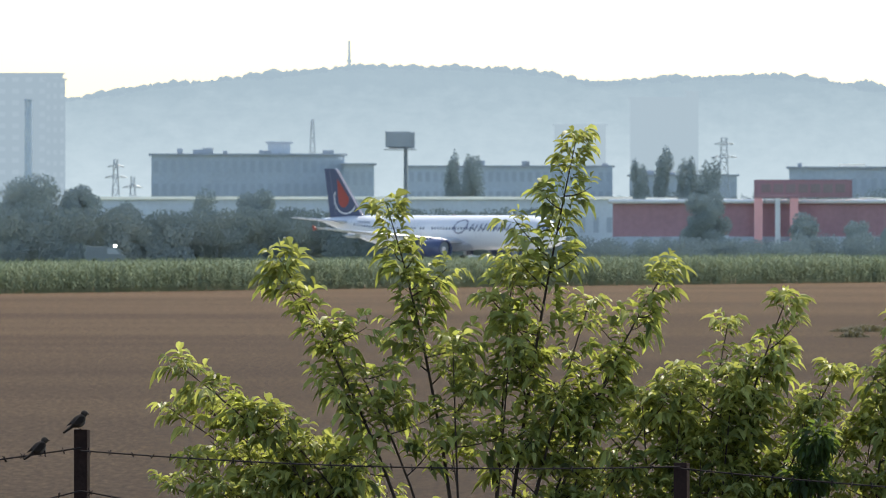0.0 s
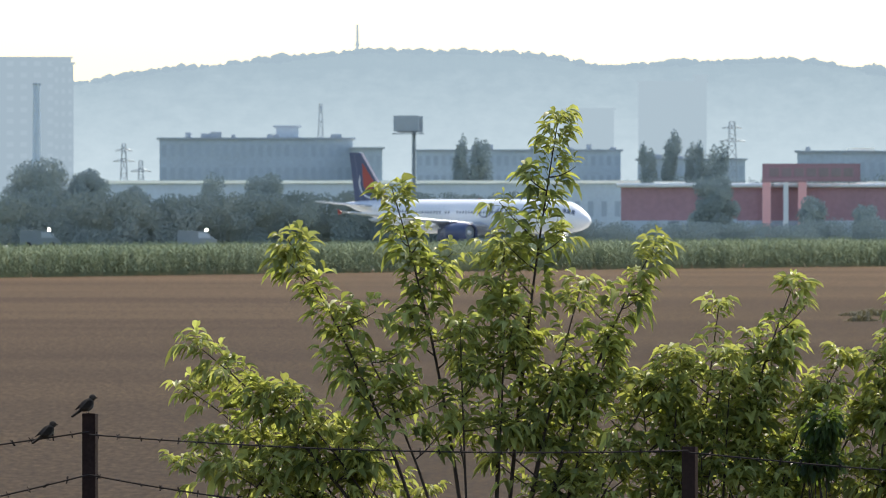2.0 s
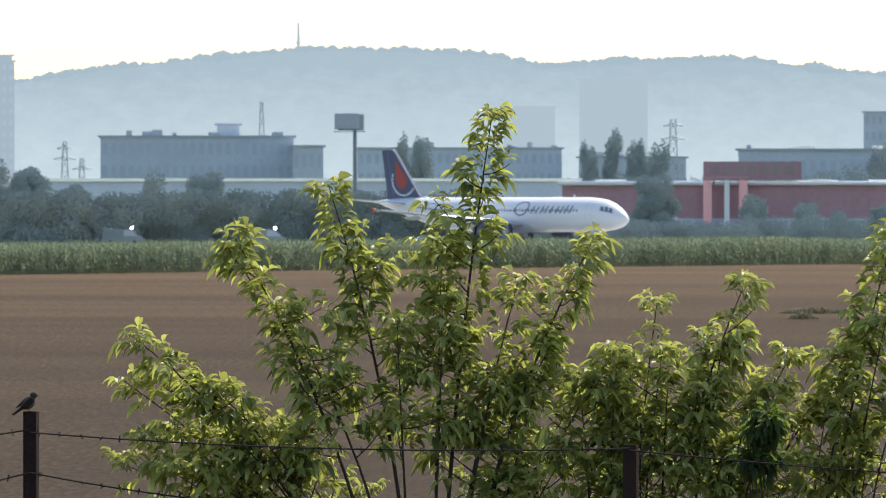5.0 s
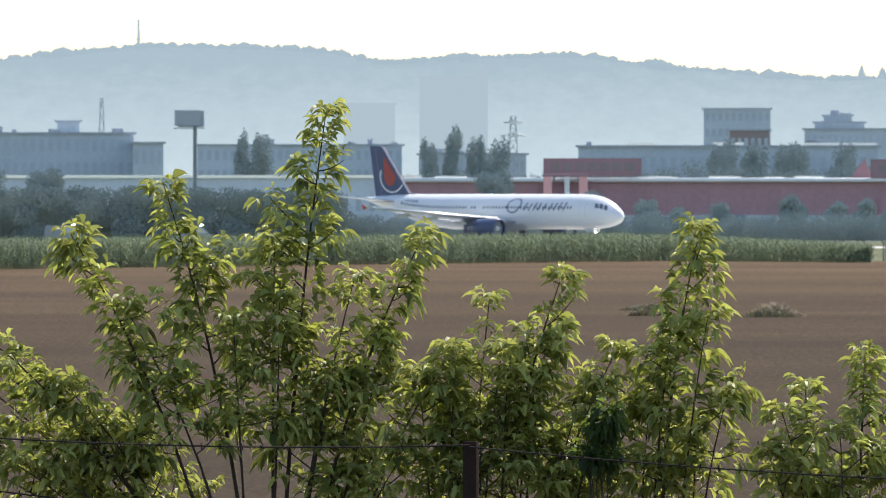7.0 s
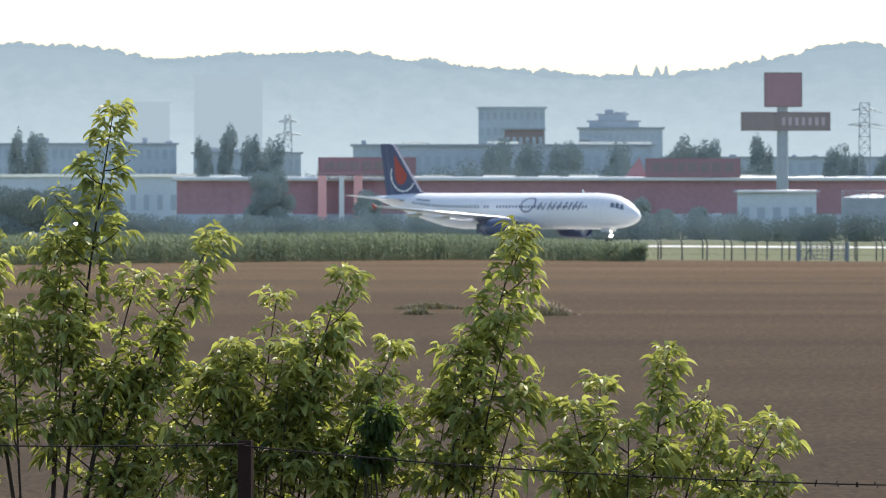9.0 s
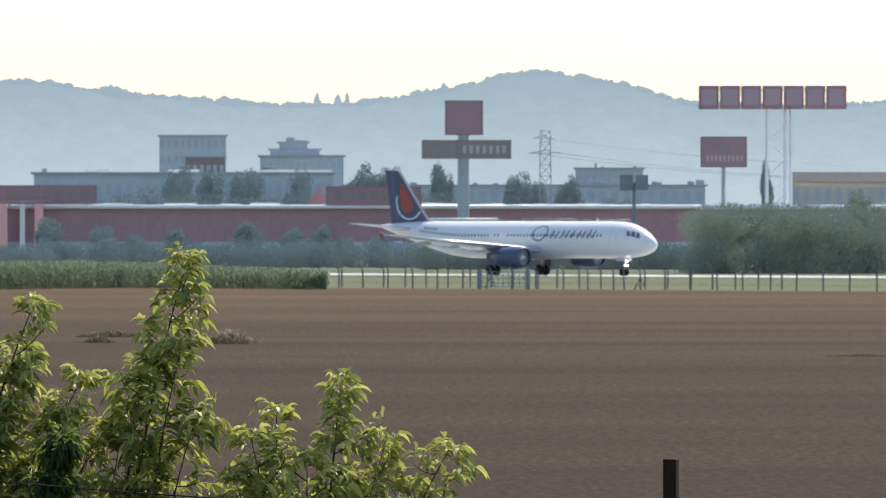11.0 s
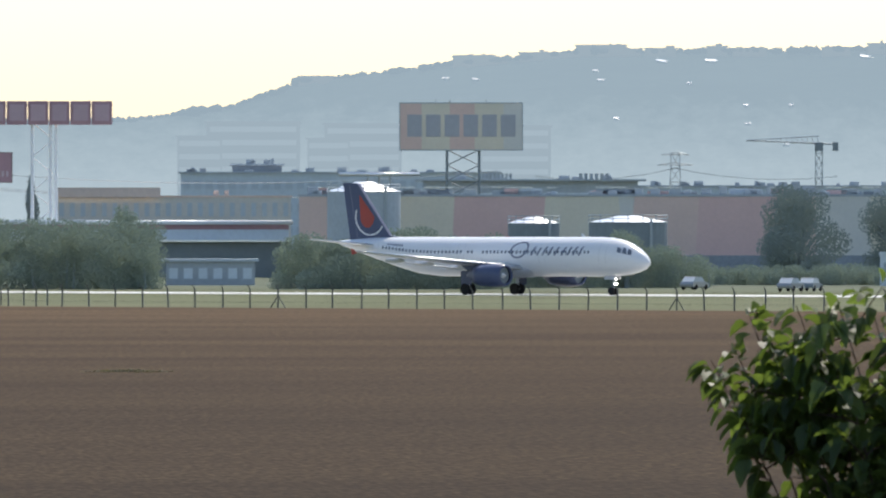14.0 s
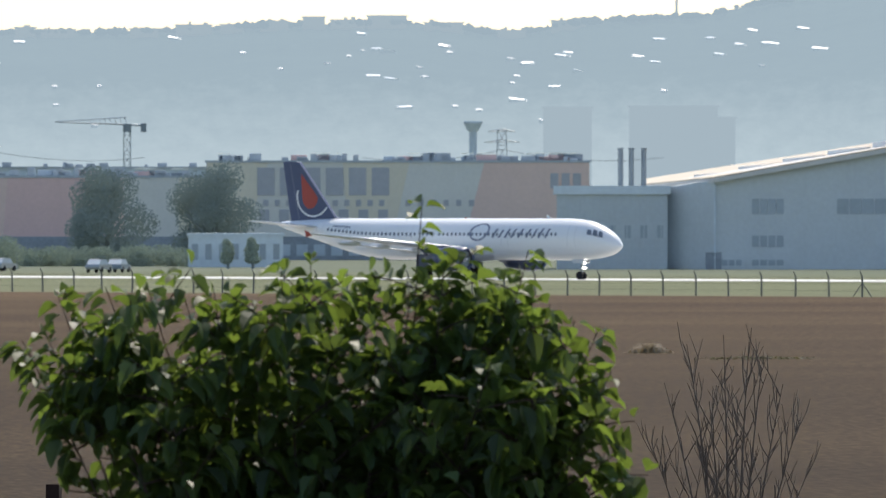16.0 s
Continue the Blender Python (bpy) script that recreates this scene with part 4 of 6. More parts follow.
    part("shaft", tube((0, 0, -1), (0, 0, rise(-148, d)), 0.7, 0.7, 12), GREY_WALL, c)
    part("drum", tube((0, 0, rise(-147, d)), (0, 0, rise(-160, d)), 1.0, 1.6, 16), GREY_WALL, c)
    part("rim", tube((0, 0, rise(-160, d)), (0, 0, rise(-164, d)), 1.65, 1.65, 16), GREY_WALL, c)
    for u in (3046, 3963):
        frame_tower("pylon", "steel power pylon with a flared head", u, -140 if u < 3500 else -148, 2100, 3.0, 1.6, STEEL, 8, ((0.90, 3.4), (0.99, 2.6)))
        bm = bmesh.new()
        for i in range(8):
            a, b = i / 8, (i + 1) / 8
            add_tube(bm, (30 * a, 0, 18.5 - 5 * a * (1.3 - a)), (30 * b, 0, 18.5 - 5 * b * (1.3 - b)), 0.05, seg=4)
            add_tube(bm, (-26 * a, 0, 18.5 - 5 * a * (1.3 - a)), (-26 * b, 0, 18.5 - 5 * b * (1.3 - b)), 0.05, seg=4)
        ob = part("power_line", bm, DARK_STEEL)
        ob.matrix_world = facing(u, 2100)
        tagged(ob, "thin sagging power line", "cable")
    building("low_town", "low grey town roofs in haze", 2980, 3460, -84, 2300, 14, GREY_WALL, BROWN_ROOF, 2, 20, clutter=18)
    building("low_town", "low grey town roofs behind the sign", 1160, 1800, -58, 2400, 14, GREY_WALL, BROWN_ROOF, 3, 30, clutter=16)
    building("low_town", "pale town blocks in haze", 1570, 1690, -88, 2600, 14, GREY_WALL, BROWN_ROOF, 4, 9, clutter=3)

    # the hangar with its low annex
    d, k = 1330, 1330 / UNIT
    top, w, h = building("hangar_annex", "grey-blue ribbed hangar annex", 4060, 4256, -50, d, 25, BLUE_WALL, PALE_WALL, 1, 7, NEAR_GLASS, win=(0.42, 0.17), roof_h=1.0, parapet=0.4)
    for i in range(26):
        x = -w / 2 + (i + 0.5) * w / 26
        part("rib", box(x - 0.05, x + 0.05, -0.12, 0.0, 0, h - 1.0), BLUE_WALL, top)
    for i, u in enumerate((4173, 4192, 4214)):
        c = thing("flue", facing(u, d + 12), "dark round flue pipe on the hangar annex", "flue", "flues")
        part("pipe", tube((0, 0, h - 1), (0, 0, rise(-116, d)), 0.32, 0.32, 12), DARK_STEEL, c)
        part("cap", tube((0, 0, rise(-116, d)), (0, 0, rise(-118, d)), 0.38, 0.38, 12), DARK_STEEL, c)
    c = thing("hangar", facing(4262, d - 3), "large grey-blue hangar with a pale shallow roof", "hangar")
    slant = (rise(-112, d) - rise(-46, d)) / (381 * k)
    x0, x1, z0 = 76 * k, 720 * k, rise(-46, d)

    def verge(x):
        return z0 + slant * x

    def solid(name, corners, material, label=""):
        """A block from its lower and upper outlines."""
        bm = bmesh.new()
        vs = [[bm.verts.new(p) for p in ring] for ring in corners]
        n = len(vs[0])
        bm.faces.new(vs[0]), bm.faces.new(vs[1])
        for i in range(n):
            bm.faces.new((vs[0][i], vs[0][(i + 1) % n], vs[1][(i + 1) % n], vs[1][i]))
        bmesh.ops.recalc_face_normals(bm, faces=bm.faces)
        return part(name, bm, material, c, label)
    solid("wall", [[(x0, 0, -0.5), (x1, 0, -0.5), (x1, 60, -0.5), (-1.2, 7, -0.5)], [(x0, 0, verge(x0)), (x1, 0, verge(x1)), (x1, 60, verge(x1)), (-1.2, 7, z0)]], BLUE_WALL)
    solid("fascia", [[(-3.8, 24, z0 - 0.2), (x0, -1.2, verge(x0) - 0.25), (x1, -1.2, verge(x1) - 0.25), (x1, 3, verge(x1) - 0.25)], [(-3.8, 24, z0 + 0.35), (x0, -1.2, verge(x0) + 0.25), (x1, -1.2, verge(x1) + 0.25), (x1, 3, verge(x1) + 0.25)]], BEIGE_WALL, "sand-coloured roof fascia")
    solid("roof", [[(-3.6, 24, z0 + 0.36), (x0, -1.0, verge(x0) + 0.27), (x1, -1.0, verge(x1) + 0.27), (x1, 70, verge(x1) + 0.8), (-44 * k, 70, z0 + 1.15)], [(-3.6, 24, z0 + 0.5), (x0, -1.0, verge(x0) + 0.42), (x1, -1.0, verge(x1) + 0.42), (x1, 70, verge(x1) + 1.0), (-44 * k, 70, z0 + 1.35)]], SAND_ROOF, "sunlit sand-coloured roof")
    for i in range(9):
        a = -2.6 + 5.3 * i
        y, z = max(6, 22 - 2 * i), verge(a) + 0.62 + 0.04 * i
        rooflight = part("roof_light", prism([(a, z - 0.25), (a + 5.1, z - 0.05), (a + 5.1, z + 0.95), (a, z + 0.45)], y, y + 4), EDGE, c, "white stepped roof light")
        # grey strip added in place of the thin shadow under each step
        part("roof_light_sill", prism([(a - 0.1, z - 0.33), (a + 5.15, z - 0.13), (a + 5.15, z - 0.02), (a - 0.1, z - 0.22)], y - 0.25, y), STEEL, rooflight)
    for x, zc, hh, ww in ((66, 14, 27, 58), (216, 14, 27, 90), (66, 79, 20, 58), (66, 122, 10, 58), (0, 122, 10, 50)):
        n = 4
        for i in range(n):
            a = (x + x0 / k + i * ww / n) * k
            part("window", box(a + 0.08, a + ww / n * k - 0.08, -0.1, 0.05, rise(zc - 41 + hh, d), rise(zc - 41, d)), NEAR_GLASS, c)
    part("downpipe", tube((x0 + 0.1, -0.2, 0), (x0 + 0.1, -0.2, verge(x0) - 0.3), 0.12), PALE_WALL, c)
    part("side_door", box(x0 - 1.0, x0 + 0.9, -0.3, -0.02, 0, 2.0), DARK_WALL, c)


build_town()


def build_belts():
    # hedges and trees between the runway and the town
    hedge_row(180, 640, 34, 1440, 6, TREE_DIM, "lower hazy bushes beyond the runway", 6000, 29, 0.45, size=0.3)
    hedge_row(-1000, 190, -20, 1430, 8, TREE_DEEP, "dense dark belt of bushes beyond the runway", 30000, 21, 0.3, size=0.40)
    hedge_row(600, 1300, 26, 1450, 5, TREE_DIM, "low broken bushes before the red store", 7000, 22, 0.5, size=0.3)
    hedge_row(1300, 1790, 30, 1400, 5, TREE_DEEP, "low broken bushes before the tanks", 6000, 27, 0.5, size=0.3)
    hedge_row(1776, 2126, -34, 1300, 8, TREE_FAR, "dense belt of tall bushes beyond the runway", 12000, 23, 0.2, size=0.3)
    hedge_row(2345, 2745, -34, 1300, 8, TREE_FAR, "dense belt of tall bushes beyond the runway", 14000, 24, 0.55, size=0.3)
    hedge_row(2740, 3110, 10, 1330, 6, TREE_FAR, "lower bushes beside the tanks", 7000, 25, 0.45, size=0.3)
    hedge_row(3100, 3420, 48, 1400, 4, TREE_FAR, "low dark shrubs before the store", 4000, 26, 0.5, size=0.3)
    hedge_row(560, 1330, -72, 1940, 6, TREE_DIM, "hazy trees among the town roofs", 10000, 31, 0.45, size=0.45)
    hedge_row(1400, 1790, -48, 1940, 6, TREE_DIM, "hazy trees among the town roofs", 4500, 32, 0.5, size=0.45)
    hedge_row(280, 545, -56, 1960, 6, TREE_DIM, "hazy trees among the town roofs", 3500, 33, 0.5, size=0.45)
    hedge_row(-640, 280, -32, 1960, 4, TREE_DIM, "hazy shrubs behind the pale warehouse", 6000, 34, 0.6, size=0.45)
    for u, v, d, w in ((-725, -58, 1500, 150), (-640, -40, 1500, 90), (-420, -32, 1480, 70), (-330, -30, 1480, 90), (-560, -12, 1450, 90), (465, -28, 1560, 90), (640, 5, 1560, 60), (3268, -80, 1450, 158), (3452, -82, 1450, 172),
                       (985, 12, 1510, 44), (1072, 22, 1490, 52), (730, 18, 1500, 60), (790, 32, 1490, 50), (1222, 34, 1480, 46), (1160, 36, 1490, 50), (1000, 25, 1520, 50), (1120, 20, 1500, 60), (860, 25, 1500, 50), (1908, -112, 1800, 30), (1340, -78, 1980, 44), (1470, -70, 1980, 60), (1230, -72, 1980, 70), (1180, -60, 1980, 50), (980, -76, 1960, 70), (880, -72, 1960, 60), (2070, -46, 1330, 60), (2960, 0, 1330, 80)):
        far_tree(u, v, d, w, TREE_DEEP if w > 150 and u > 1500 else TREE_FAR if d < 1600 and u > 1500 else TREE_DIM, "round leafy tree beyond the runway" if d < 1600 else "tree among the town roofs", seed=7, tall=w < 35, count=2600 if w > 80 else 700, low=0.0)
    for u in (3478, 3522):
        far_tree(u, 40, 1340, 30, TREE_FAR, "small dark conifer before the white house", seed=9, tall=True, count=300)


build_belts()


# ---- the airliner ----
PLANE_WHITE = mat("white_aircraft_paint", (0.72, 0.735, 0.755), 0.28, 0.03, 3)
# navy paint and cabin glass lightened: distance haze mixed into both colours
PLANE_NAVY = mat("navy_aircraft_paint", (0.055, 0.075, 0.15), 0.35, 0.1, 3)
PLANE_RED = mat("orange_red_tail_paint", (0.36, 0.05, 0.04), 0.35, 0.08, 2)
PLANE_GREY = mat("grey_wing_skin", (0.55, 0.57, 0.60), 0.3, 0.05, 2)
TITLE_GREY = mat("slate_blue_title_paint", (0.14, 0.16, 0.23), 0.4, 0.06, 2)
CABIN_GLASS = mat("dark_cabin_glass", (0.16, 0.18, 0.22), 0.2, 0.1, 1)
TYRE = mat("tyre_rubber", (0.025, 0.025, 0.027), 0.85, 0.2, 0.3)
LAMP = mat("landing_lamp", (1, 1, 1), 0.3, 0.0, 1, glow=(1.0, 0.96, 0.88), glow_power=9)

# hull stations: metres behind the nose, half width, half height, height of the axis
HULL = ((0.0, 0.05, 0.05, 3.35), (0.25, 0.42, 0.42, 3.38), (0.8, 0.85, 0.86, 3.46), (1.6, 1.22, 1.27, 3.60), (2.6, 1.52, 1.62, 3.75), (3.8, 1.76, 1.88, 3.87), (5.2, 1.92, 2.02, 3.94), (6.8, 1.975, 2.07, 3.96),
        (14, 1.975, 2.07, 3.96), (22, 1.975, 2.07, 3.96), (29.5, 1.975, 2.07, 3.96), (32.5, 1.88, 1.92, 4.10), (35.5, 1.62, 1.60, 4.42), (38.5, 1.22, 1.18, 4.80), (41.5, 0.75, 0.72, 5.14), (43.6, 0.36, 0.36, 5.36), (44.5, 0.14, 0.16, 5.45))


def hull_at(x):
    for a, b in zip(HULL, HULL[1:]):
        if a[0] <= x <= b[0]:
            k = (x - a[0]) / (b[0] - a[0])
            return [p + (q - p) * k for p, q in zip(a, b)][1:]
    return HULL[-1][1:]


def on_hull(x, angle, out=0.012):
    """A place on the starboard skin: metres behind the nose, degrees above the axis."""
    w, h, z = hull_at(x)
    return Vector((-x, -(w + out) * math.cos(radians(angle)), z + (h + out) * math.sin(radians(angle))))


def skin_patch(corners, depth=0.02, side=-1):
    """A thin patch on the skin, from corners given as (metres behind the nose, degrees), cut fine enough to lie on it."""
    bm = bmesh.new()
    (a, b, c, d), n = corners, 6
    grid = []
    for i in range(n + 1):
        row = []
        for j in range(n + 1):
            s, t = i / n, j / n
            x = (a[0] * (1 - s) + b[0] * s) * (1 - t) + (d[0] * (1 - s) + c[0] * s) * t
            g = (a[1] * (1 - s) + b[1] * s) * (1 - t) + (d[1] * (1 - s) + c[1] * s) * t
            p = on_hull(x, g, depth)
            row.append(bm.verts.new((p.x, p.y * -side, p.z)))
        grid.append(row)
    for i in range(n):
        for j in range(n):
            bm.faces.new((grid[i][j], grid[i + 1][j], grid[i + 1][j + 1], grid[i][j + 1]))
    return bm


def wing_mesh(sections):
    """A lofted wing: sections of (leading edge x, y, z, chord, thickness)."""
    bm = bmesh.new()
    prof = ((0, 0), (0.06, 0.5), (0.3, 1.0), (0.6, 0.72), (1.0, 0.03), (0.6, -0.35), (0.3, -0.55), (0.06, -0.35))
    rings = [[bm.verts.new((x - c * px, y, z + th * pz * 0.5)) for px, pz in prof] for x, y, z, c, th in sections]
    for a, b in zip(rings, rings[1:]):
        for i in range(len(prof)):
            j = (i + 1) % len(prof)
            bm.faces.new((a[i], a[j], b[j], b[i]))
    bm.faces.new(rings[0]), bm.faces.new(rings[-1][::-1])
    bmesh.ops.recalc_face_normals(bm, faces=bm.faces)
    for f in bm.faces:
        f.smooth = True
    return bm


def build_airliner():
    plane = thing("airliner", pose(0, 0, 0), "white twin-engined airliner with navy tail rolling on the runway", "aircraft")
    bm = bmesh.new()
    seg, rings = 40, []
    xs = sorted({h[0] for h in HULL} | {0.1, 0.5, 1.2, 2.1, 3.2, 4.5, 10, 18, 26, 34, 37, 40})
    for x in xs:
        w, h, z = hull_at(x)
        rings.append([bm.verts.new((-x, w * math.cos(2 * math.pi * i / seg), z + h * math.sin(2 * math.pi * i / seg))) for i in range(seg)])
    for a, b in zip(rings, rings[1:]):
        for i in range(seg):
            bm.faces.new((a[i], a[(i + 1) % seg], b[(i + 1) % seg], b[i]))
    bm.faces.new(rings[0][::-1]), bm.faces.new(rings[-1])
    bmesh.ops.recalc_face_normals(bm, faces=bm.faces)
    for f in bm.faces:
        f.smooth = True
    part("fuselage", bm, PLANE_WHITE, plane)
    # belly fairing
    bm = bmesh.new()
    bmesh.ops.create_uvsphere(bm, u_segments=24, v_segments=12, radius=1)
    bmesh.ops.scale(bm, verts=bm.verts, vec=(6.2, 2.05, 1.05))
    bmesh.ops.translate(bm, verts=bm.verts, vec=(-19.6, 0, 2.75))
    for f in bm.faces:
        f.smooth = True
    part("belly_fairing", bm, PLANE_GREY, plane)
    for s in (-1, 1):
        part("wing", wing_mesh([(-16.2, s * 1.6, 2.75, 7.0, 0.95), (-19.4, s * 6.4, 3.25, 3.9, 0.55), (-25.0, s * 16.6, 4.45, 1.6, 0.2), (-25.4, s * 17.0, 4.55, 1.2, 0.12)]), PLANE_GREY, plane, "swept pale grey wing")
        part("slat", wing_mesh([(-17.4, s * 3.6, 3.0, 0.9, 0.5), (-24.7, s * 16.3, 4.44, 0.5, 0.24)]), GLINT, plane, "bright wing leading edge")
        part("wingtip_fence", prism([(-25.7, 4.35), (-26.4, 4.15), (-26.6, 4.85), (-26.1, 4.7)], s * 17.02 - 0.04, s * 17.02 + 0.04), PLANE_RED, plane, "small red wingtip fence")
        for y in (4.2, 8.2, 11.6):
            k = (y - 1.6) / 15.4
            bm = bmesh.new()
            bmesh.ops.create_uvsphere(bm, u_segments=10, v_segments=8, radius=1)
            bmesh.ops.scale(bm, verts=bm.verts, vec=(1.9 - 0.6 * k, 0.2, 0.28))
            bmesh.ops.translate(bm, verts=bm.verts, vec=(-22.7 - 4.1 * k, s * y, 2.55 + 1.55 * k))
            part("flap_fairing", bm, PLANE_GREY, plane)
        part("flap", wing_mesh([(-22.7, s * 2.2, 2.55, 1.5, 0.22), (-23.4, s * 6.4, 2.95, 1.2, 0.18), (-25.9, s * 12.2, 3.6, 0.8, 0.12)]), PLANE_GREY, plane)
        # engine
        prof = ((-15.10, 0.86), (-14.95, 0.98), (-15.10, 1.10), (-15.80, 1.21), (-17.00, 1.22), (-18.40, 1.10), (-19.20, 0.92), (-19.20, 0.60), (-20.20, 0.34), (-20.60, 0.05))
        bm = bmesh.new()
        rr = [[bm.verts.new((x, s * 5.75 + r * math.cos(2 * math.pi * i / 28), 2.02 + r * math.sin(2 * math.pi * i / 28))) for i in range(28)] for x, r in prof]
        for a, b in zip(rr, rr[1:]):
            for i in range(28):
                bm.faces.new((a[i], a[(i + 1) % 28], b[(i + 1) % 28], b[i])).smooth = True
        bm.faces.new(rr[-1])
        bmesh.ops.recalc_face_normals(bm, faces=bm.faces)
        eng = part("engine", bm, PLANE_NAVY, plane, "dark blue engine nacelle")
        part("fan", tube((-15.45, s * 5.75, 2.02), (-15.40, s * 5.75, 2.02), 0.90, 0.9, 24), DARK_STEEL, eng)
        part("spinner", tube((-15.40, s * 5.75, 2.02), (-14.95, s * 5.75, 2.02), 0.28, 0.02, 16), WHITE_PAINT, eng)
        part("pylon", prism([(-16.10, 3.1), (-17.80, 3.35), (-21.40, 3.2), (-20.40, 2.5), (-17.20, 2.95)], s * 5.75 - 0.16, s * 5.75 + 0.16), PLANE_NAVY, eng)
        part("tailplane", wing_mesh([(-38.1, s * 0.7, 5.15, 3.9, 0.42), (-41.9, s * 6.2, 5.75, 1.5, 0.14)]), PLANE_WHITE, plane, "white horizontal tailplane")
        # main gear
        gear = part("main_gear", tube((-22.2, s * 3.8, 0.55), (-22.0, s * 3.6, 2.6), 0.14, 0.18), PLANE_GREY, plane)
        part("gear_door", box(-22.8, -21.3, s * 4.25 - 0.03, s * 4.25 + 0.03, 1.0, 2.5), PLANE_NAVY, gear)
        part("axle", tube((-22.2, s * 3.2, 0.58), (-22.2, s * 4.4, 0.58), 0.09), DARK_STEEL, gear)
        for y in (3.34, 4.26):
            part("tyre", tube((-22.2, s * y - 0.15, 0.58), (-22.2, s * y + 0.15, 0.58), 0.58, 0.58, 24), TYRE, gear)
    # nose gear with its lamps
    gear = part("nose_gear", tube((-5.15, 0, 0.4), (-5.0, 0, 2.2), 0.10, 0.13), DARK_STEEL, plane)
    for s in (-1, 1):
        part("tyre", tube((-5.15, s * 0.25 - 0.12, 0.40), (-5.15, s * 0.25 + 0.12, 0.40), 0.40, 0.40, 20), TYRE, gear)
        part("gear_door", box(-5.9, -4.5, s * 0.5 - 0.02, s * 0.5 + 0.02, 1.62, 2.0), PLANE_GREY, gear)
        part("taxi_lamp", tube((-4.80, s * 0.14, 1.15), (-4.72, s * 0.14, 1.15), 0.09, 0.10, 12), LAMP, gear, "glowing white lamp")
    part("takeoff_lamp", tube((-4.78, 0, 1.62), (-4.70, 0, 1.62), 0.09, 0.10, 12), LAMP, gear, "glowing white lamp")
    # fin with its painted emblem
    fin = part("fin", prism([(-34.4, 5.85), (-36.9, 6.15), (-41.6, 11.66), (-42.1, 11.76), (-43.75, 11.76), (-42.6, 5.3), (-38, 5.4)], -0.20, 0.20), PLANE_NAVY, plane, "navy blue tail fin")
    part("rudder_line", prism([(-41.55, 5.9), (-41.65, 5.9), (-42.85, 11.5), (-42.75, 11.5)], -0.206, 0.206), TITLE_GREY, fin)
    for s in (-1, 1):
        drop = [(-40.15 - 1.0 * math.cos(a) * (1 if math.sin(a) < 0 else 1 - 0.75 * math.sin(a)) - 1.15 * max(0, math.sin(a)), 8.15 + (1.15 if math.sin(a) < 0 else 2.3) * math.sin(a)) for a in [2 * math.pi * i / 30 for i in range(30)]]
        part("emblem", prism(drop, s * 0.205, s * 0.222), PLANE_RED, fin, "orange-red drop emblem")
        arc = [(-39.75 - 2.2 * math.cos(radians(20 - 14 * i)), 8.2 + 2.05 * math.sin(radians(20 - 14 * i))) for i in range(13)]
        inner = [(-39.75 - 2.03 * math.cos(radians(20 - 14 * i)), 8.2 + 1.88 * math.sin(radians(20 - 14 * i))) for i in range(13)]
        part("emblem_arc", prism(arc + inner[::-1], s * 0.205, s * 0.224), WHITE_PAINT, fin, "thin white arc")
    # cabin windows, doors and cockpit
    me = bpy.data.meshes.new("cabin_window")
    bm = box(-0.12, 0.12, -0.02, 0.02, -0.16, 0.16, 0.05)
    bm.to_mesh(me), bm.free()
    for s in (-1, 1):
        x = 6.9
        while x < 37.2:
            if not (13.0 < x < 13.9 or 22.3 < x < 23.3 or 24.4 < x < 25.0):
                w, h, z = hull_at(x)
                p = on_hull(x, 14, -0.005)
                ob = part("cabin_window", me, CABIN_GLASS, plane)
                ob.matrix_local = pose(p.x, p.y * -s if s > 0 else p.y, p.z, -14 * -s)
            x += 0.533
        for x in (5.0, 13.4, 25.0, 38.0):
            for a, b in ((x - 0.45, x - 0.40), (x + 0.40, x + 0.45)):
                part("door_seam", skin_patch([(a, -20), (b, -20), (b, 42), (a, 42)], 0.01, s), PLANE_GREY, plane)
        for a, b, lo, hi in ((1.55, 2.05, 24, 50), (2.10, 2.62, 22, 46), (2.68, 3.25, 21, 40)):
            part("cockpit_window", skin_patch([(a, lo), (b, lo), (b + 0.1, hi), (a + 0.22, hi)], 0.015, s), CABIN_GLASS, plane)
        # title: a ring and slanted plain strokes
        def stroke(x, wd, lo, hi, lean=0.5):
            part("title_stroke", skin_patch([(x + wd, lo), (x, lo), (x - lean, hi), (x + wd - lean, hi)], 0.014, s), TITLE_GREY, plane)
        cx, cz = 16.7, 22
        for i in range(16):
            a0, a1 = 2 * math.pi * i / 16, 2 * math.pi * (i + 1) / 16
            q = lambda a, g: (cx - (1.25 * g) * math.cos(a) - 0.25 * math.sin(a), cz + 27 * g * math.sin(a))
            part("title_ring", skin_patch([q(a0, 1.0), q(a1, 1.0), q(a1, 0.82), q(a0, 0.82)], 0.014, s), TITLE_GREY, plane)
        for x, lo, hi in ((14.8, 4, 30), (14.0, 4, 27), (13.2, 4, 30), (12.4, 4, 30), (11.5, 4, 30), (10.5, 4, 30), (9.7, 4, 30), (8.9, 4, 32), (8.1, 4, 31)):
            stroke(x, 0.27, lo, hi)
        for x in [36.0 - 0.32 * i for i in range(8)]:
            part("registration_bar", skin_patch([(x + 0.2, 26), (x, 26), (x, 34), (x + 0.2, 34)], 0.013, s), TITLE_GREY, plane)
    part("antenna", prism([(-9.0, 6.0), (-9.5, 6.0), (-9.6, 6.4), (-9.4, 6.4)], -0.02, 0.02), PLANE_WHITE, plane)
    part("beacon", tube((-20, 0, 6.0), (-20, 0, 6.15), 0.12, 0.08, 10), PLANE_RED, plane)
    return plane


AIRLINER = build_airliner()


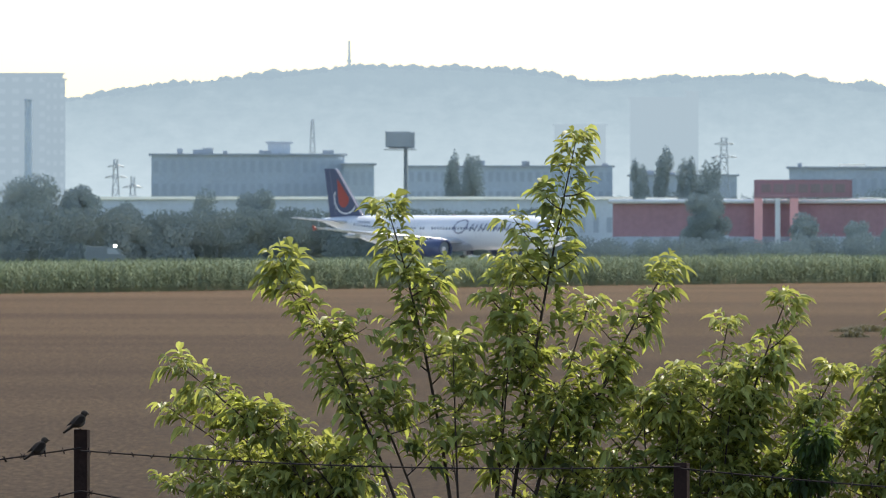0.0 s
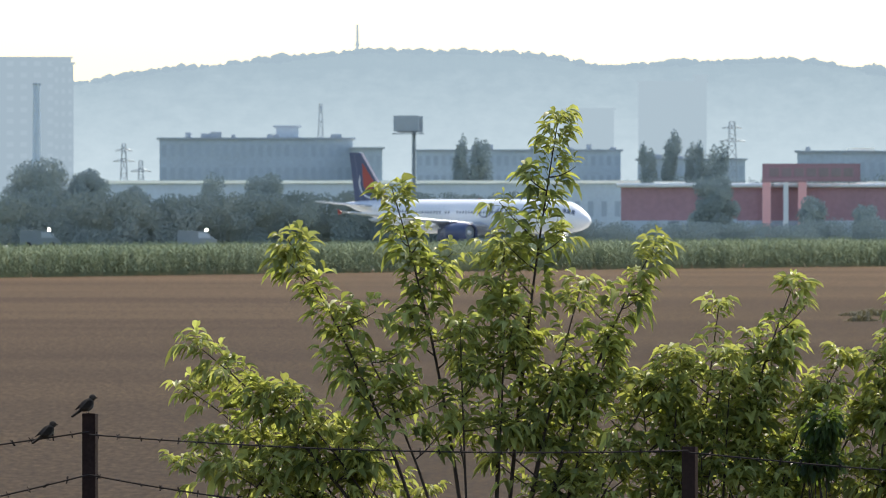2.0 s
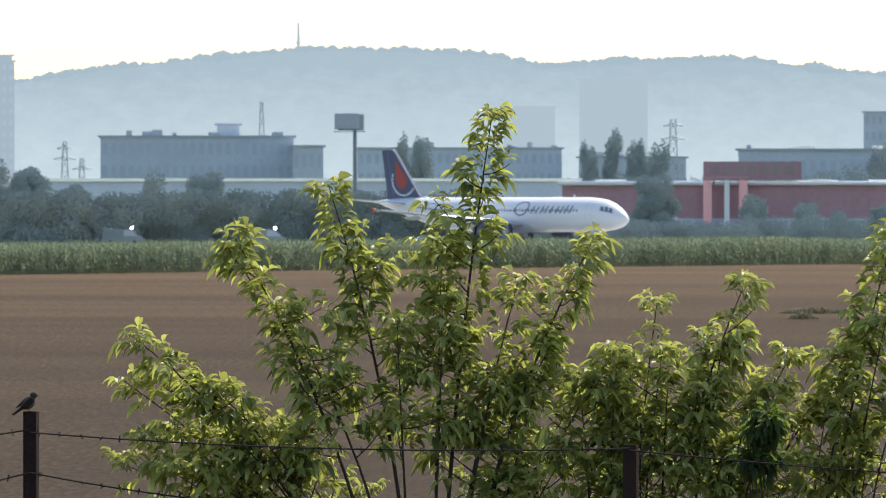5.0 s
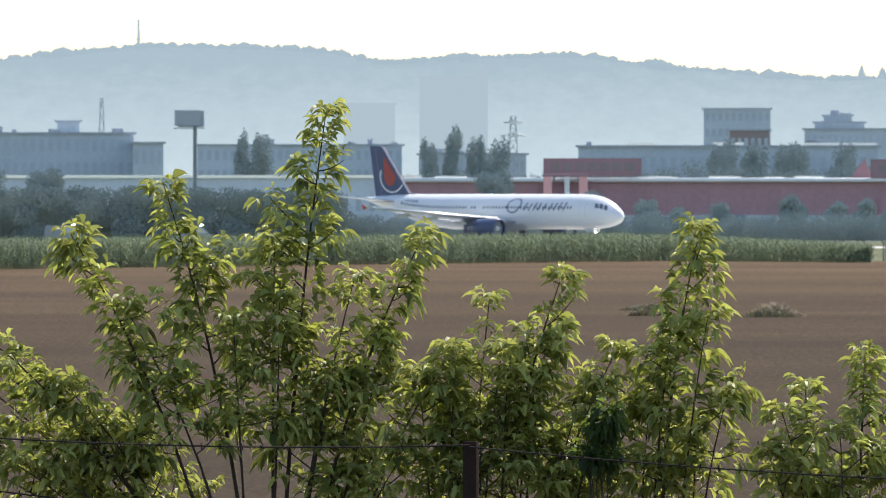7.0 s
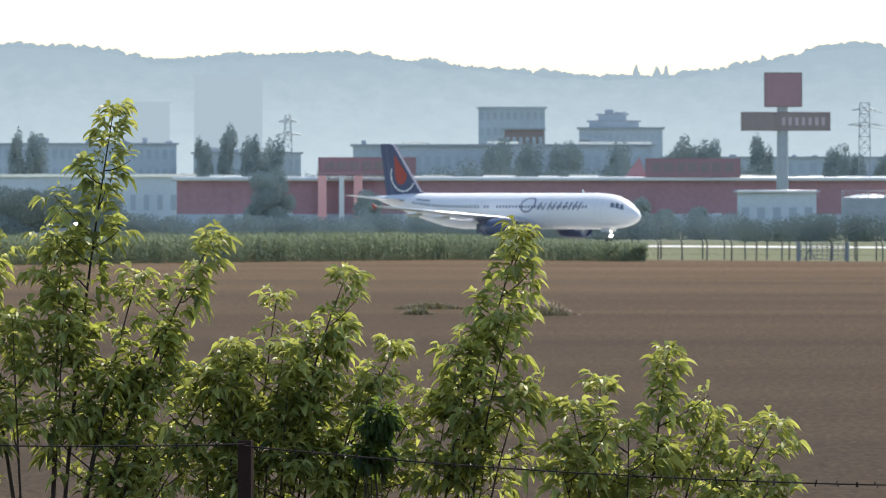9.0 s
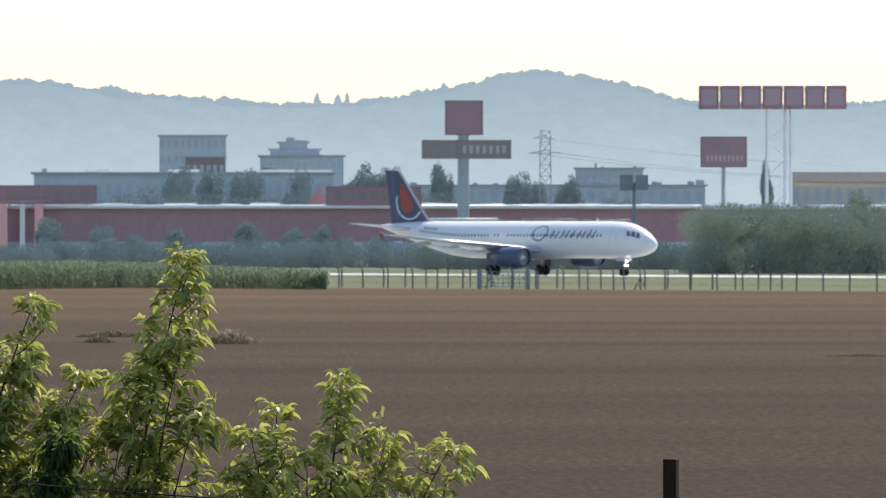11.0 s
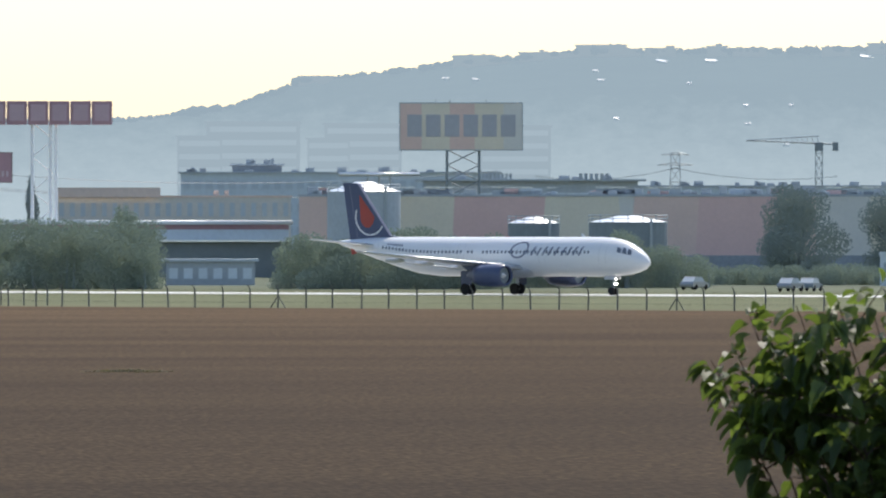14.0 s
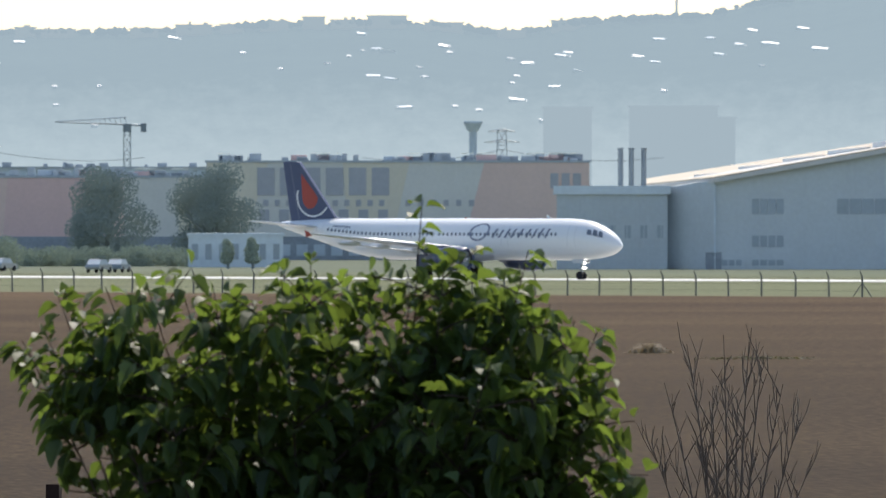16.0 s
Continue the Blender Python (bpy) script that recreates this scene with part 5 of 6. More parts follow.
def airliner_rows():
    """Bearings of the fin's tip or of the nose, time by time, laid on to the runway's line."""
    fin = ((0, -207), (0.5, -205), (1, -199), (1.5, -188), (2, -177.5), (2.5, -161.7), (3, -146))
    nose = ((5.3, 449), (5.5, 472), (6, 536.5), (6.5, 609.6), (7, 691.7), (7.5, 782.7), (8, 885.3), (8.2, 929.4))
    fin_late = ((10.5, 1077.7), (11, 1236.9), (11.5, 1409), (12, 1591.3), (12.5, 1788.3), (13, 1998.2), (13.5, 2220.6), (14, 2461), (14.5, 2714.8), (15, 2987), (15.5, 3274.5), (16, 3578.8))
    rows = []
    for t, u, back in [(t, u, 43.7) for t, u in fin] + [(t, u, 0.0) for t, u in nose] + [(t, u, 43.7) for t, u in fin_late]:
        rows.append((t, -RUNWAY_AT * math.tan(FOOT - u / UNIT), back))
    return rows


# ---- the airport's edge: fence, gate, corn, weeds, parked cars ----
POST_GREY = mat("weathered_concrete_post", (0.16, 0.16, 0.145), 0.85, 0.2, 0.5)
WIRE = mat("rusty_wire", (0.030, 0.024, 0.022), 0.95, 0.3, 0.1)
RUST = mat("rusty_brown_iron", (0.030, 0.017, 0.014), 0.8, 0.35, 0.15, 0.002)


def build_fence(name, label, s0, s1, across, step, arm=True, strands=(0.5, 1.0, 1.5)):
    fence = thing(name, pose(0, 0, 0), label, "fence")
    bm = box(-0.055, 0.055, -0.055, 0.055, -0.3, 1.62, 0.01)
    if arm:
        add_tube(bm, (0, 0, 1.58), (0, -0.30, 1.98), 0.055, 0.045, 6)
    me = bpy.data.meshes.new("post")
    bm.to_mesh(me), bm.free()
    braced = bpy.data.meshes.new("post")
    bm = bmesh.new()
    bm.from_mesh(me)
    add_tube(bm, (0, 0, 1.1), (0.95, 0, -0.1), 0.05, seg=6), add_tube(bm, (0, 0, 1.1), (-0.95, 0, -0.1), 0.05, seg=6)
    bm.to_mesh(braced), bm.free()
    rot = math.degrees(math.atan2(ALONG.y, ALONG.x))
    rng = random.Random(int(across))
    n = int((s1 - s0) / step)
    for i in range(n + 1):
        p = along(s0 + step * i + rng.uniform(-0.1, 0.1), across)
        ob = part("post", braced if i % 14 == 9 else me, POST_GREY, fence)
        ob.matrix_local = pose(p.x, p.y, 0, rng.uniform(-1.5, 1.5), rng.uniform(-1.8, 1.8), rot + rng.uniform(-6, 6))
    for z in strands:
        a, b = along(s0, across, z), along(s1, across, z)
        part("wire", tube(a, b, 0.004, seg=4), WIRE, fence)


build_fence("perimeter_fence", "airport perimeter fence of slim posts with slanted tops", -800, -480, FENCE_AT, 3.3)
build_fence("inner_fence", "second row of fence posts behind the gate", -780, -716, FENCE_AT + 10, 2.9)


def build_gate():
    gate = thing("gate", pose(0, 0, 0), "dark steel field gate in the perimeter fence", "gate")
    m = Matrix(((ALONG.x, ACROSS.x, 0, 0), (ALONG.y, ACROSS.y, 0, 0), (0, 0, 1, 0), (0, 0, 0, 1)))

    def at_u(u):
        return -(FENCE_AT - 1.5) * math.tan(FOOT - u / UNIT)
    s0, s1 = at_u(1400), at_u(1486)
    for s in (s0, s1):
        ob = part("gate_post", box(s - 0.14, s + 0.14, FENCE_AT - 1.64, FENCE_AT - 1.36, -0.3, 1.75, 0.02), DARK_STEEL, gate)
        ob.matrix_local = m
    for z in (0.2, 0.55, 0.9, 1.25, 1.55):
        ob = part("rail", box(s0 + 0.2, s1 - 0.2, FENCE_AT - 1.53, FENCE_AT - 1.47, z, z + 0.06), DARK_STEEL, gate)
        ob.matrix_local = m
    for i in range(9):
        s = s0 + 0.4 + (s1 - s0 - 0.8) * i / 8
        ob = part("bar", box(s - 0.03, s + 0.03, FENCE_AT - 1.56, FENCE_AT - 1.53, 0.15, 1.62), DARK_STEEL, gate)
        ob.matrix_local = m


build_gate()


def build_corn():
    rng = random.Random(31)
    verts, faces = [], []

    def front(u):
        if u < 784:
            return 895 + (1040 - 895) * (u + 784) / 1568
        return 1040 - 24 * (u - 784) / 350
    for _ in range(7500):
        u = rng.uniform(-1150, 1130)
        deep = 34 * rng.random() ** 1.6
        if u > 1040:
            deep *= max(0.1, (1135 - u) / 95)
        h = (2.5 if u < 700 else 2.5 - 0.9 * (u - 700) / 430) * rng.uniform(0.86, 1.1)
        p = spot(u, front(u) + deep + 1.2 * noise.noise((u / 30, 0, 1)), 0)
        i = len(verts)
        lean = Vector((rng.gauss(0, 0.06), rng.gauss(0, 0.06), 0))
        verts += [p + Vector((-0.02, 0, 0)), p + Vector((0.02, 0, 0)), p + lean + Vector((0.015, 0, h)), p + lean + Vector((-0.015, 0, h))]
        faces.append((i, i + 1, i + 2, i + 3))
        for k in range(7):
            a = rng.uniform(0, 6.28)
            z = h * (0.12 + 0.8 * k / 7)
            o = Vector((math.sin(a), math.cos(a), 0))
            side = Vector((o.y, -o.x, 0)) * 0.06
            L = rng.uniform(0.5, 0.85)
            b0 = p + lean * z / h + Vector((0, 0, z))
            b1 = b0 + o * L * 0.5 + Vector((0, 0, L * 0.42))
            b2 = b0 + o * L + Vector((0, 0, L * rng.uniform(-0.15, 0.35)))
            i = len(verts)
            verts += [b0 - side * 0.5, b0 + side * 0.5, b1 + side, b1 - side, b2]
            faces += [(i, i + 1, i + 2, i + 3), (i + 3, i + 2, i + 4)]
    ob = part("corn_crop", mesh_of("corn_crop", verts, faces, CORN), CORN)
    tagged(ob, "tall green corn strip along the far side of the field", "crop", kind="stuff")


build_corn()
WEED = leaf_mat("dry_weeds", (0.10, 0.10, 0.07), (0.16, 0.15, 0.10), (0.18, 0.16, 0.07), 0.8, 0.3)
STRAW = leaf_mat("bleached_straw", (0.22, 0.17, 0.12), (0.40, 0.33, 0.24), (0.3, 0.25, 0.15), 0.8, 0.2)


def weed_clump(u, v, width, high, material, label, count=260, seed=1):
    """A tuft of thin blades standing in the field."""
    rng = random.Random(seed)
    d = EYE * UNIT / v
    w = width * d / UNIT
    verts, faces = [], []
    for _ in range(count):
        x, y = rng.gauss(0, w * 0.24), rng.gauss(0, w * 0.2)
        h = high * rng.uniform(0.4, 1.0) * math.exp(-(x / (w * 0.42)) ** 2)
        a = rng.uniform(0, 6.28)
        o = Vector((math.sin(a), math.cos(a), 0))
        sd2 = Vector((o.y, -o.x, 0)) * rng.uniform(0.03, 0.07)
        p = Vector((x, y, -0.05))
        i = len(verts)
        verts += [p - sd2, p + sd2, p + o * h * 0.3 + sd2 * 0.8 + Vector((0, 0, h * 0.7)), p + o * h * 0.3 - sd2 * 0.8 + Vector((0, 0, h * 0.7)), p + o * h * 0.7 + Vector((0, 0, h))]
        faces += [(i, i + 1, i + 2, i + 3), (i + 3, i + 2, i + 4)]
    ob = part("weed_clump", mesh_of("weed_clump", verts, faces, material), material)
    ob.matrix_world = facing(u, d)
    tagged(ob, label, "weeds", kind="stuff")


weed_clump(750, 212, 150, 0.5, WEED, "dark green weeds in the stubble field", 420, 2)
weed_clump(725, 222, 60, 0.5, WEED, "small dark weeds in the stubble field", 200, 3)
weed_clump(958, 222, 95, 0.85, STRAW, "tall dry weeds in the stubble field", 420, 4)
weed_clump(945, 224, 110, 0.6, WEED, "low weeds round the dry ones", 300, 5)
weed_clump(2075, 246, 220, 0.22, WEED, "thin line of weeds in the stubble", 300, 6)
weed_clump(4225, 246, 80, 0.6, STRAW, "bleached straw heap in the field", 420, 7)
weed_clump(4420, 256, 320, 0.2, WEED, "thin line of weeds in the stubble", 350, 8)
CAR_PAINT = mat("silver_car_paint", (0.36, 0.38, 0.39), 0.3, 0.05, 1, metal=0.5)


def parked_car(u, d, paint, label, turn=0):
    car = thing("car", facing(u, d, 0, turn), label, "car", "parked cars")
    body = [(-2.1, 0.35), (2.1, 0.35), (2.15, 0.75), (1.3, 0.9), (-2.0, 0.92), (-2.15, 0.6)]
    part("body", prism(body, -0.85, 0.85), paint, car)
    part("cabin", prism([(-1.9, 0.92), (1.2, 0.9), (0.5, 1.42), (-1.2, 1.44)], -0.74, 0.74), DARK_GLASS, car)
    part("roof", prism([(-1.25, 1.43), (0.5, 1.42), (0.4, 1.48), (-1.1, 1.5)], -0.72, 0.72), paint, car)
    for x in (-1.3, 1.35):
        for y in (-0.78, 0.78):
            part("wheel", tube((x, y - 0.1, 0.32), (x, y + 0.1, 0.32), 0.32, 0.32, 16), TYRE, car)


parked_car(3250, 1255, CAR_PAINT, "silver car parked beyond the runway", 70)
parked_car(3285, 1262, DARK_STEEL, "dark car parked beside the silver one", 75)
parked_car(3080, 1290, CAR_PAINT, "pale silver car parked beyond the runway", 65)
parked_car(65, 1300, WHITE_PAINT, "white car glinting beyond the runway", 15)



def build_van(label):
    """A dull service van; its front looks along +x."""
    van = thing("van", pose(0, 0, 0), label, "van", "service vans")
    part("body", prism([(-5.0, 0.4), (-0.1, 0.4), (0.0, 1.0), (-0.5, 1.2), (-1.3, 2.1), (-4.9, 2.2), (-5.05, 1.2)], -0.95, 0.95), VAN_PAINT, van)
    part("side_window", prism([(-0.75, 1.25), (-1.4, 1.95), (-2.4, 1.97), (-2.4, 1.25)], -0.97, 0.97), NEAR_GLASS, van)
    part("bumper", box(-0.2, 0.08, -0.9, 0.9, 0.4, 0.62, 0.03), DARK_STEEL, van)
    for x in (-4.0, -1.0):
        for y in (-0.85, 0.85):
            part("wheel", tube((x, y - 0.12, 0.36), (x, y + 0.12, 0.36), 0.36, 0.36, 16), TYRE, van)
    # lamp raised to the roof to fit its height in the camera's view
    part("roof_lamp", tube((-1.4, -0.6, 2.12), (-1.4, -0.6, 2.42), 0.17, 0.15, 12), LAMP, van, "glowing white lamp")
    return van


VAN_PAINT = mat("dull_grey_van_paint", (0.20, 0.235, 0.25), 0.6, 0.08, 1)
VANS = [build_van("grey service van driving with its lamp lit") for _ in range(2)]

# ---- the near fence and its birds ----
NEAR = 62.0
POSTS = ((-641, 385), (420, 444), (1737, 428), (3168, 478))


def near_fence():
    fence = thing("barbed_wire_fence", pose(0, 0, 0), "old barbed-wire fence on rusty iron posts", "fence")
    rng = random.Random(3)
    tops = []
    for u, v in POSTS:
        z, ground = rise(v, NEAR), land_height(NEAR) - 0.4
        p = spot(u, NEAR)
        bm = box(-0.037, 0.037, -0.006, 0.006, ground - 0.2, z, 0.002)
        add_box(bm, 0.025, 0.037, 0.006, 0.07, ground - 0.2, z - 0.003)
        ob = part("post", bm, RUST, fence)
        ob.matrix_local = pose(p.x, p.y, 0, 0, 0.0, -math.degrees(u / UNIT) - 12)
        tops.append((u, z))
    # strands: height under the post's top at either end, and the sag between

    def strand(u0, z0, u1, z1, sag):
        n = max(6, int(abs(u1 - u0) / 40))
        bm = bmesh.new()
        pts = []
        for i in range(n + 1):
            k = i / n
            z = z0 + (z1 - z0) * k - 4 * sag * k * (1 - k)
            pts.append(spot(u0 + (u1 - u0) * k, NEAR - 0.06, z))
        for a, b in zip(pts, pts[1:]):
            add_tube(bm, a, b, 0.0048, seg=5)
        length = (pts[-1] - pts[0]).length
        for j in range(int(length / 0.11)):
            k = (j + rng.uniform(-0.1, 0.1) + 0.5) * 0.11 / length
            i = min(n - 1, int(k * n))
            c = pts[i].lerp(pts[i + 1], k * n - i)
            for _ in range(2):
                o = Vector((rng.uniform(-0.4, 0.4), rng.uniform(-1, 1), rng.uniform(-1, 1))).normalized() * 0.021
                add_tube(bm, c - o, c + o, 0.0042, 0.0024, 4)
        part("barbed_wire", bm, WIRE, fence)
    z1, z2, z3, z4 = (t[1] for t in tops)
    strand(-1500, z1 - 0.42, -641, z1 - 0.10, 0.02)
    strand(-641, z1 - 0.115, 420, z2 - 0.02, 0.045)
    strand(-1500, z1 - 0.85, -641, z1 - 0.335, 0.04)
    strand(-641, z1 - 0.335, 420, z2 - 0.33, 0.12)
    strand(420, z2 - 0.03, 1737, z3 - 0.30, 0.05)
    strand(1737, z3 - 0.30, 3168, z4 - 0.2, 0.06)
    strand(420, z2 - 0.4, 1737, z3 - 0.62, 0.08)


near_fence()
FEATHER = mat("brown_grey_feathers", (0.048, 0.038, 0.030), 0.85, 0.35, 0.03, 0.001)
FEATHER_DARK = mat("dark_brown_feathers", (0.022, 0.017, 0.014), 0.85, 0.3, 0.02)
FEATHER_PALE = mat("pale_belly_feathers", (0.11, 0.095, 0.08), 0.9, 0.25, 0.02)


def bird(u, v, flip, label):
    """A small perching bird, its feet at the given place; it looks along +x, or -x when flipped."""
    b = thing("sparrow", facing(u, NEAR - 0.05, rise(v, NEAR), 25 if not flip else 155), label, "bird", "perching birds")

    def ball(name, c, r, m, tilt=0.0):
        bm = bmesh.new()
        bmesh.ops.create_uvsphere(bm, u_segments=16, v_segments=10, radius=1)
        bmesh.ops.scale(bm, verts=bm.verts, vec=r)
        bmesh.ops.rotate(bm, verts=bm.verts, matrix=Matrix.Rotation(radians(tilt), 3, "Y"))
        bmesh.ops.translate(bm, verts=bm.verts, vec=c)
        for f in bm.faces:
            f.smooth = True
        return part(name, bm, m, b)
    ball("body", (0, 0, 0.048), (0.048, 0.027, 0.030), FEATHER, -38)
    ball("belly", (0.012, 0, 0.040), (0.034, 0.022, 0.024), FEATHER_PALE, -38)
    head = ball("head", (0.036, 0, 0.088), (0.020, 0.018, 0.019), FEATHER, 0)
    bm = tube((0.052, 0, 0.087), (0.068, 0, 0.084), 0.006, 0.001, 6)
    part("beak", bm, FEATHER_DARK, head)
    for s in (-1, 1):
        part("eye", tube((0.044, s * 0.0155, 0.092), (0.044, s * 0.0175, 0.092), 0.0028, 0.0024, 8), TYRE, head)
        bm = prism([(0.022, 0.070), (-0.005, 0.073), (-0.062, 0.018), (-0.03, 0.030), (0.010, 0.040)], s * 0.022, s * 0.029)
        part("wing", bm, FEATHER_DARK, b)
        bm = tube((0.004, s * 0.010, 0.026), (0.006, s * 0.011, 0.0), 0.002, 0.0018, 5)
        add_tube(bm, (0.006, s * 0.011, 0.001), (0.02, s * 0.013, 0.0), 0.0015, 0.001, 4)
        part("leg", bm, FEATHER_DARK, b)
    part("tail", prism([(-0.030, 0.030), (-0.092, -0.012), (-0.086, -0.020), (-0.025, 0.016)], -0.009, 0.009), FEATHER_DARK, b)


bird(-645, 385, False, "small brown bird perched on the fence post")
bird(-715, 432, False, "small brown bird perched on the barbed wire")

# ---- the near shrubs ----
ELDER = leaf_mat("box_elder_leaves", (0.036, 0.054, 0.012), (0.47, 0.48, 0.145), (0.58, 0.64, 0.13), 0.5, 0.42, 0.55, 0.2)
ELDER_TIP = leaf_mat("young_box_elder_leaves", (0.16, 0.19, 0.045), (0.50, 0.50, 0.17), (0.66, 0.69, 0.16), 0.5, 0.40, 0.45, 0.2)
DARK_LEAF = leaf_mat("glossy_dark_leaves", (0.016, 0.032, 0.010), (0.05, 0.085, 0.024), (0.27, 0.39, 0.06), 0.5, 0.36, 0.35)
TWIG = mat("brown_twig_bark", (0.05, 0.037, 0.030), 0.85, 0.3, 0.05, 0.001)
DRY_TWIG = mat("dry_grey_twigs", (0.125, 0.098, 0.08), 0.9, 0.25, 0.05)


class Foliage:
    """Collects leaflets as plain lists."""

    def __init__(self, rng):
        self.verts, self.faces, self.rng = [], [], rng

    def leaflet(self, p, way, length, width, droop):
        r = self.rng
        way = (way + Vector((r.gauss(0, .2), r.gauss(0, .2), r.gauss(0, .16)))).normalized()
        side = way.cross(Vector((r.gauss(0, .36), r.gauss(0, .36), 1))).normalized()
        up = side.cross(way)
        i = len(self.verts)
        d = Vector((0, 0, -droop * length))
        fold = up * width * 0.32
        rows = ((0.22, 0.44, 0.04), (0.45, 0.5, 0.18), (0.62, 0.36, 0.36), (0.76, 0.30, 0.56))
        self.verts.append(p)
        for along_it, half, drop in rows:
            m = p + way * length * along_it + d * drop
            out = width * half * r.uniform(0.85, 1.2)
            self.verts += [m + side * out + fold * half * 2 + way * length * 0.05, m, m - side * out + fold * half * 2 + way * length * 0.05]
        self.verts.append(p + way * length + d)
        self.faces += [(i, i + 2, i + 1), (i, i + 3, i + 2)]
        for k in (1, 4, 7):
            self.faces += [(i + k, i + k + 1, i + k + 4, i + k + 3), (i + k + 1, i + k + 2, i + k + 5, i + k + 4)]
        self.faces += [(i + 10, i + 11, i + 13), (i + 11, i + 12, i + 13)]

    def compound(self, p, out, size):
        """A leaf of five drooping leaflets on a thin stalk."""
        r = self.rng
        out = out.normalized()
        stalk = size * r.uniform(0.8, 1.2)
        tip = p + out * stalk + Vector((0, 0, 0.10 * stalk))
        side = out.cross(Vector((0, 0, 1))).normalized()
        L = size * r.uniform(0.82, 1.2)
        W = L * r.uniform(0.36, 0.48)
        self.leaflet(tip, out + Vector((0, 0, -0.2)), L * 1.1, W * 1.15, 0.5)
        for share, k in ((0.95, 0.95), (0.6, 0.8)):
            q = p + (tip - p) * share
            for s in (-1, 1):
                self.leaflet(q, side * s * 0.8 + out * 0.55 + Vector((0, 0, -0.2)), L * k, W * k, 0.54)
        i = len(self.verts)
        w = Vector((0.0014, 0, 0.0014))
        self.verts += [p - w, p + w, tip + w * 0.6, tip - w * 0.6]
        self.faces.append((i, i + 1, i + 2, i + 3))


def bent(points, k):
    """A smooth way through three points."""
    a, b, c = points
    return a * (1 - k) ** 2 + b * 2 * k * (1 - k) + c * k * k


def add_way(bm, points, r0, r1, n=7, seg=6):
    last = points[0]
    for i in range(n):
        q = bent(points, (i + 1) / n)
        add_tube(bm, last, q, r0 + (r1 - r0) * i / n, r0 + (r1 - r0) * (i + 1) / n, seg)
        last = q


def elder_stem(parent, origin_u, base, tip, seed, depth_shift, size=0.102, bare=0.30, dense=1.0, young_from=0.86):
    """A stem from base to tip (each bearing, depression) with side shoots and leaves, hinged at its foot."""
    rng = random.Random(seed)
    d = 63.0
    k = d / UNIT
    ground = rise(base[1], d)
    foot = Vector(((base[0] - origin_u) * k, depth_shift * 0.3, 0))
    reach = Vector(((tip[0] - base[0]) * k, depth_shift, rise(tip[1], d) - ground))
    bow = Vector((reach.x * 0.22 + rng.uniform(-.06, .06), reach.y * 0.4, reach.z * 0.55))
    way = (Vector((0, 0, 0)), bow, reach)
    bm = bmesh.new()
    length = reach.length
    add_way(bm, way, 0.004 + 0.0042 * length, 0.0025, 9)
    leaves, young = Foliage(rng), Foliage(rng)

    def clothe(points, lo, n, s0, s1, fol):
        for i in range(n):
            q = lo + (1 - lo) * (i + rng.uniform(0, 0.7)) / n
            p = bent(points, min(1, q))
            t = (bent(points, min(1, q + 0.04)) - bent(points, q - 0.04)).normalized()
            a = rng.uniform(0, 3.14) if i % 2 else rng.uniform(0, 3.14) + 1.57
            across = t.cross(Vector((math.sin(a), math.cos(a), 0.2))).normalized()
            s = s0 + (s1 - s0) * q
            for sg in (-1, 1):
                if rng.random() < 0.9:
                    (young if q > fol else leaves).compound(p, across * sg + t * (0.5 + 0.5 * q), s * rng.uniform(0.8, 1.2))
    clothe(way, bare + 0.1, int(length * (1 - bare) * 22 * dense), size, size * 0.85, young_from)
    shoots = int(length * 4.8 * dense)
    for i in range(shoots):
        q = bare + (0.90 - bare) * (i + rng.random()) / shoots
        p = bent(way, q)
        a = rng.uniform(0, 6.28)
        L = (0.15 + 0.42 * (1 - q)) * rng.uniform(0.6, 1.3)
        e = p + Vector((math.sin(a) * L * 0.9, math.cos(a) * L * 0.42, L * rng.uniform(0.2, 0.85)))
        sub = (p, p.lerp(e, 0.5) + Vector((0, 0, -0.03)), e)
        add_way(bm, sub, 0.005, 0.002, 4, 5)
        clothe(sub, 0.3, max(2, int(L * 16)), size * 0.95, size * 0.7, young_from - 0.24)
    for i in range(9):
        a = 6.28 * i / 9 + rng.uniform(-.3, .3)
        young.compound(bent(way, rng.uniform(0.95, 1.0)), Vector((math.sin(a), math.cos(a), rng.uniform(0.2, 0.9))), size * rng.uniform(0.5, 0.85))
    m = pose(foot.x, foot.y, 0.0)
    stem = part("stem", bm, TWIG, parent)
    stem.matrix_local = m
    part("foliage", mesh_of("foliage", leaves.verts, leaves.faces, ELDER), ELDER, stem)
    if young.verts:
        part("young_leaves", mesh_of("young_leaves", young.verts, young.faces, ELDER_TIP), ELDER_TIP, stem, "yellow-green young leaf tips")
    return stem, foot, length


def sway_rows(times, offsets):
    return list(zip(times, offsets))


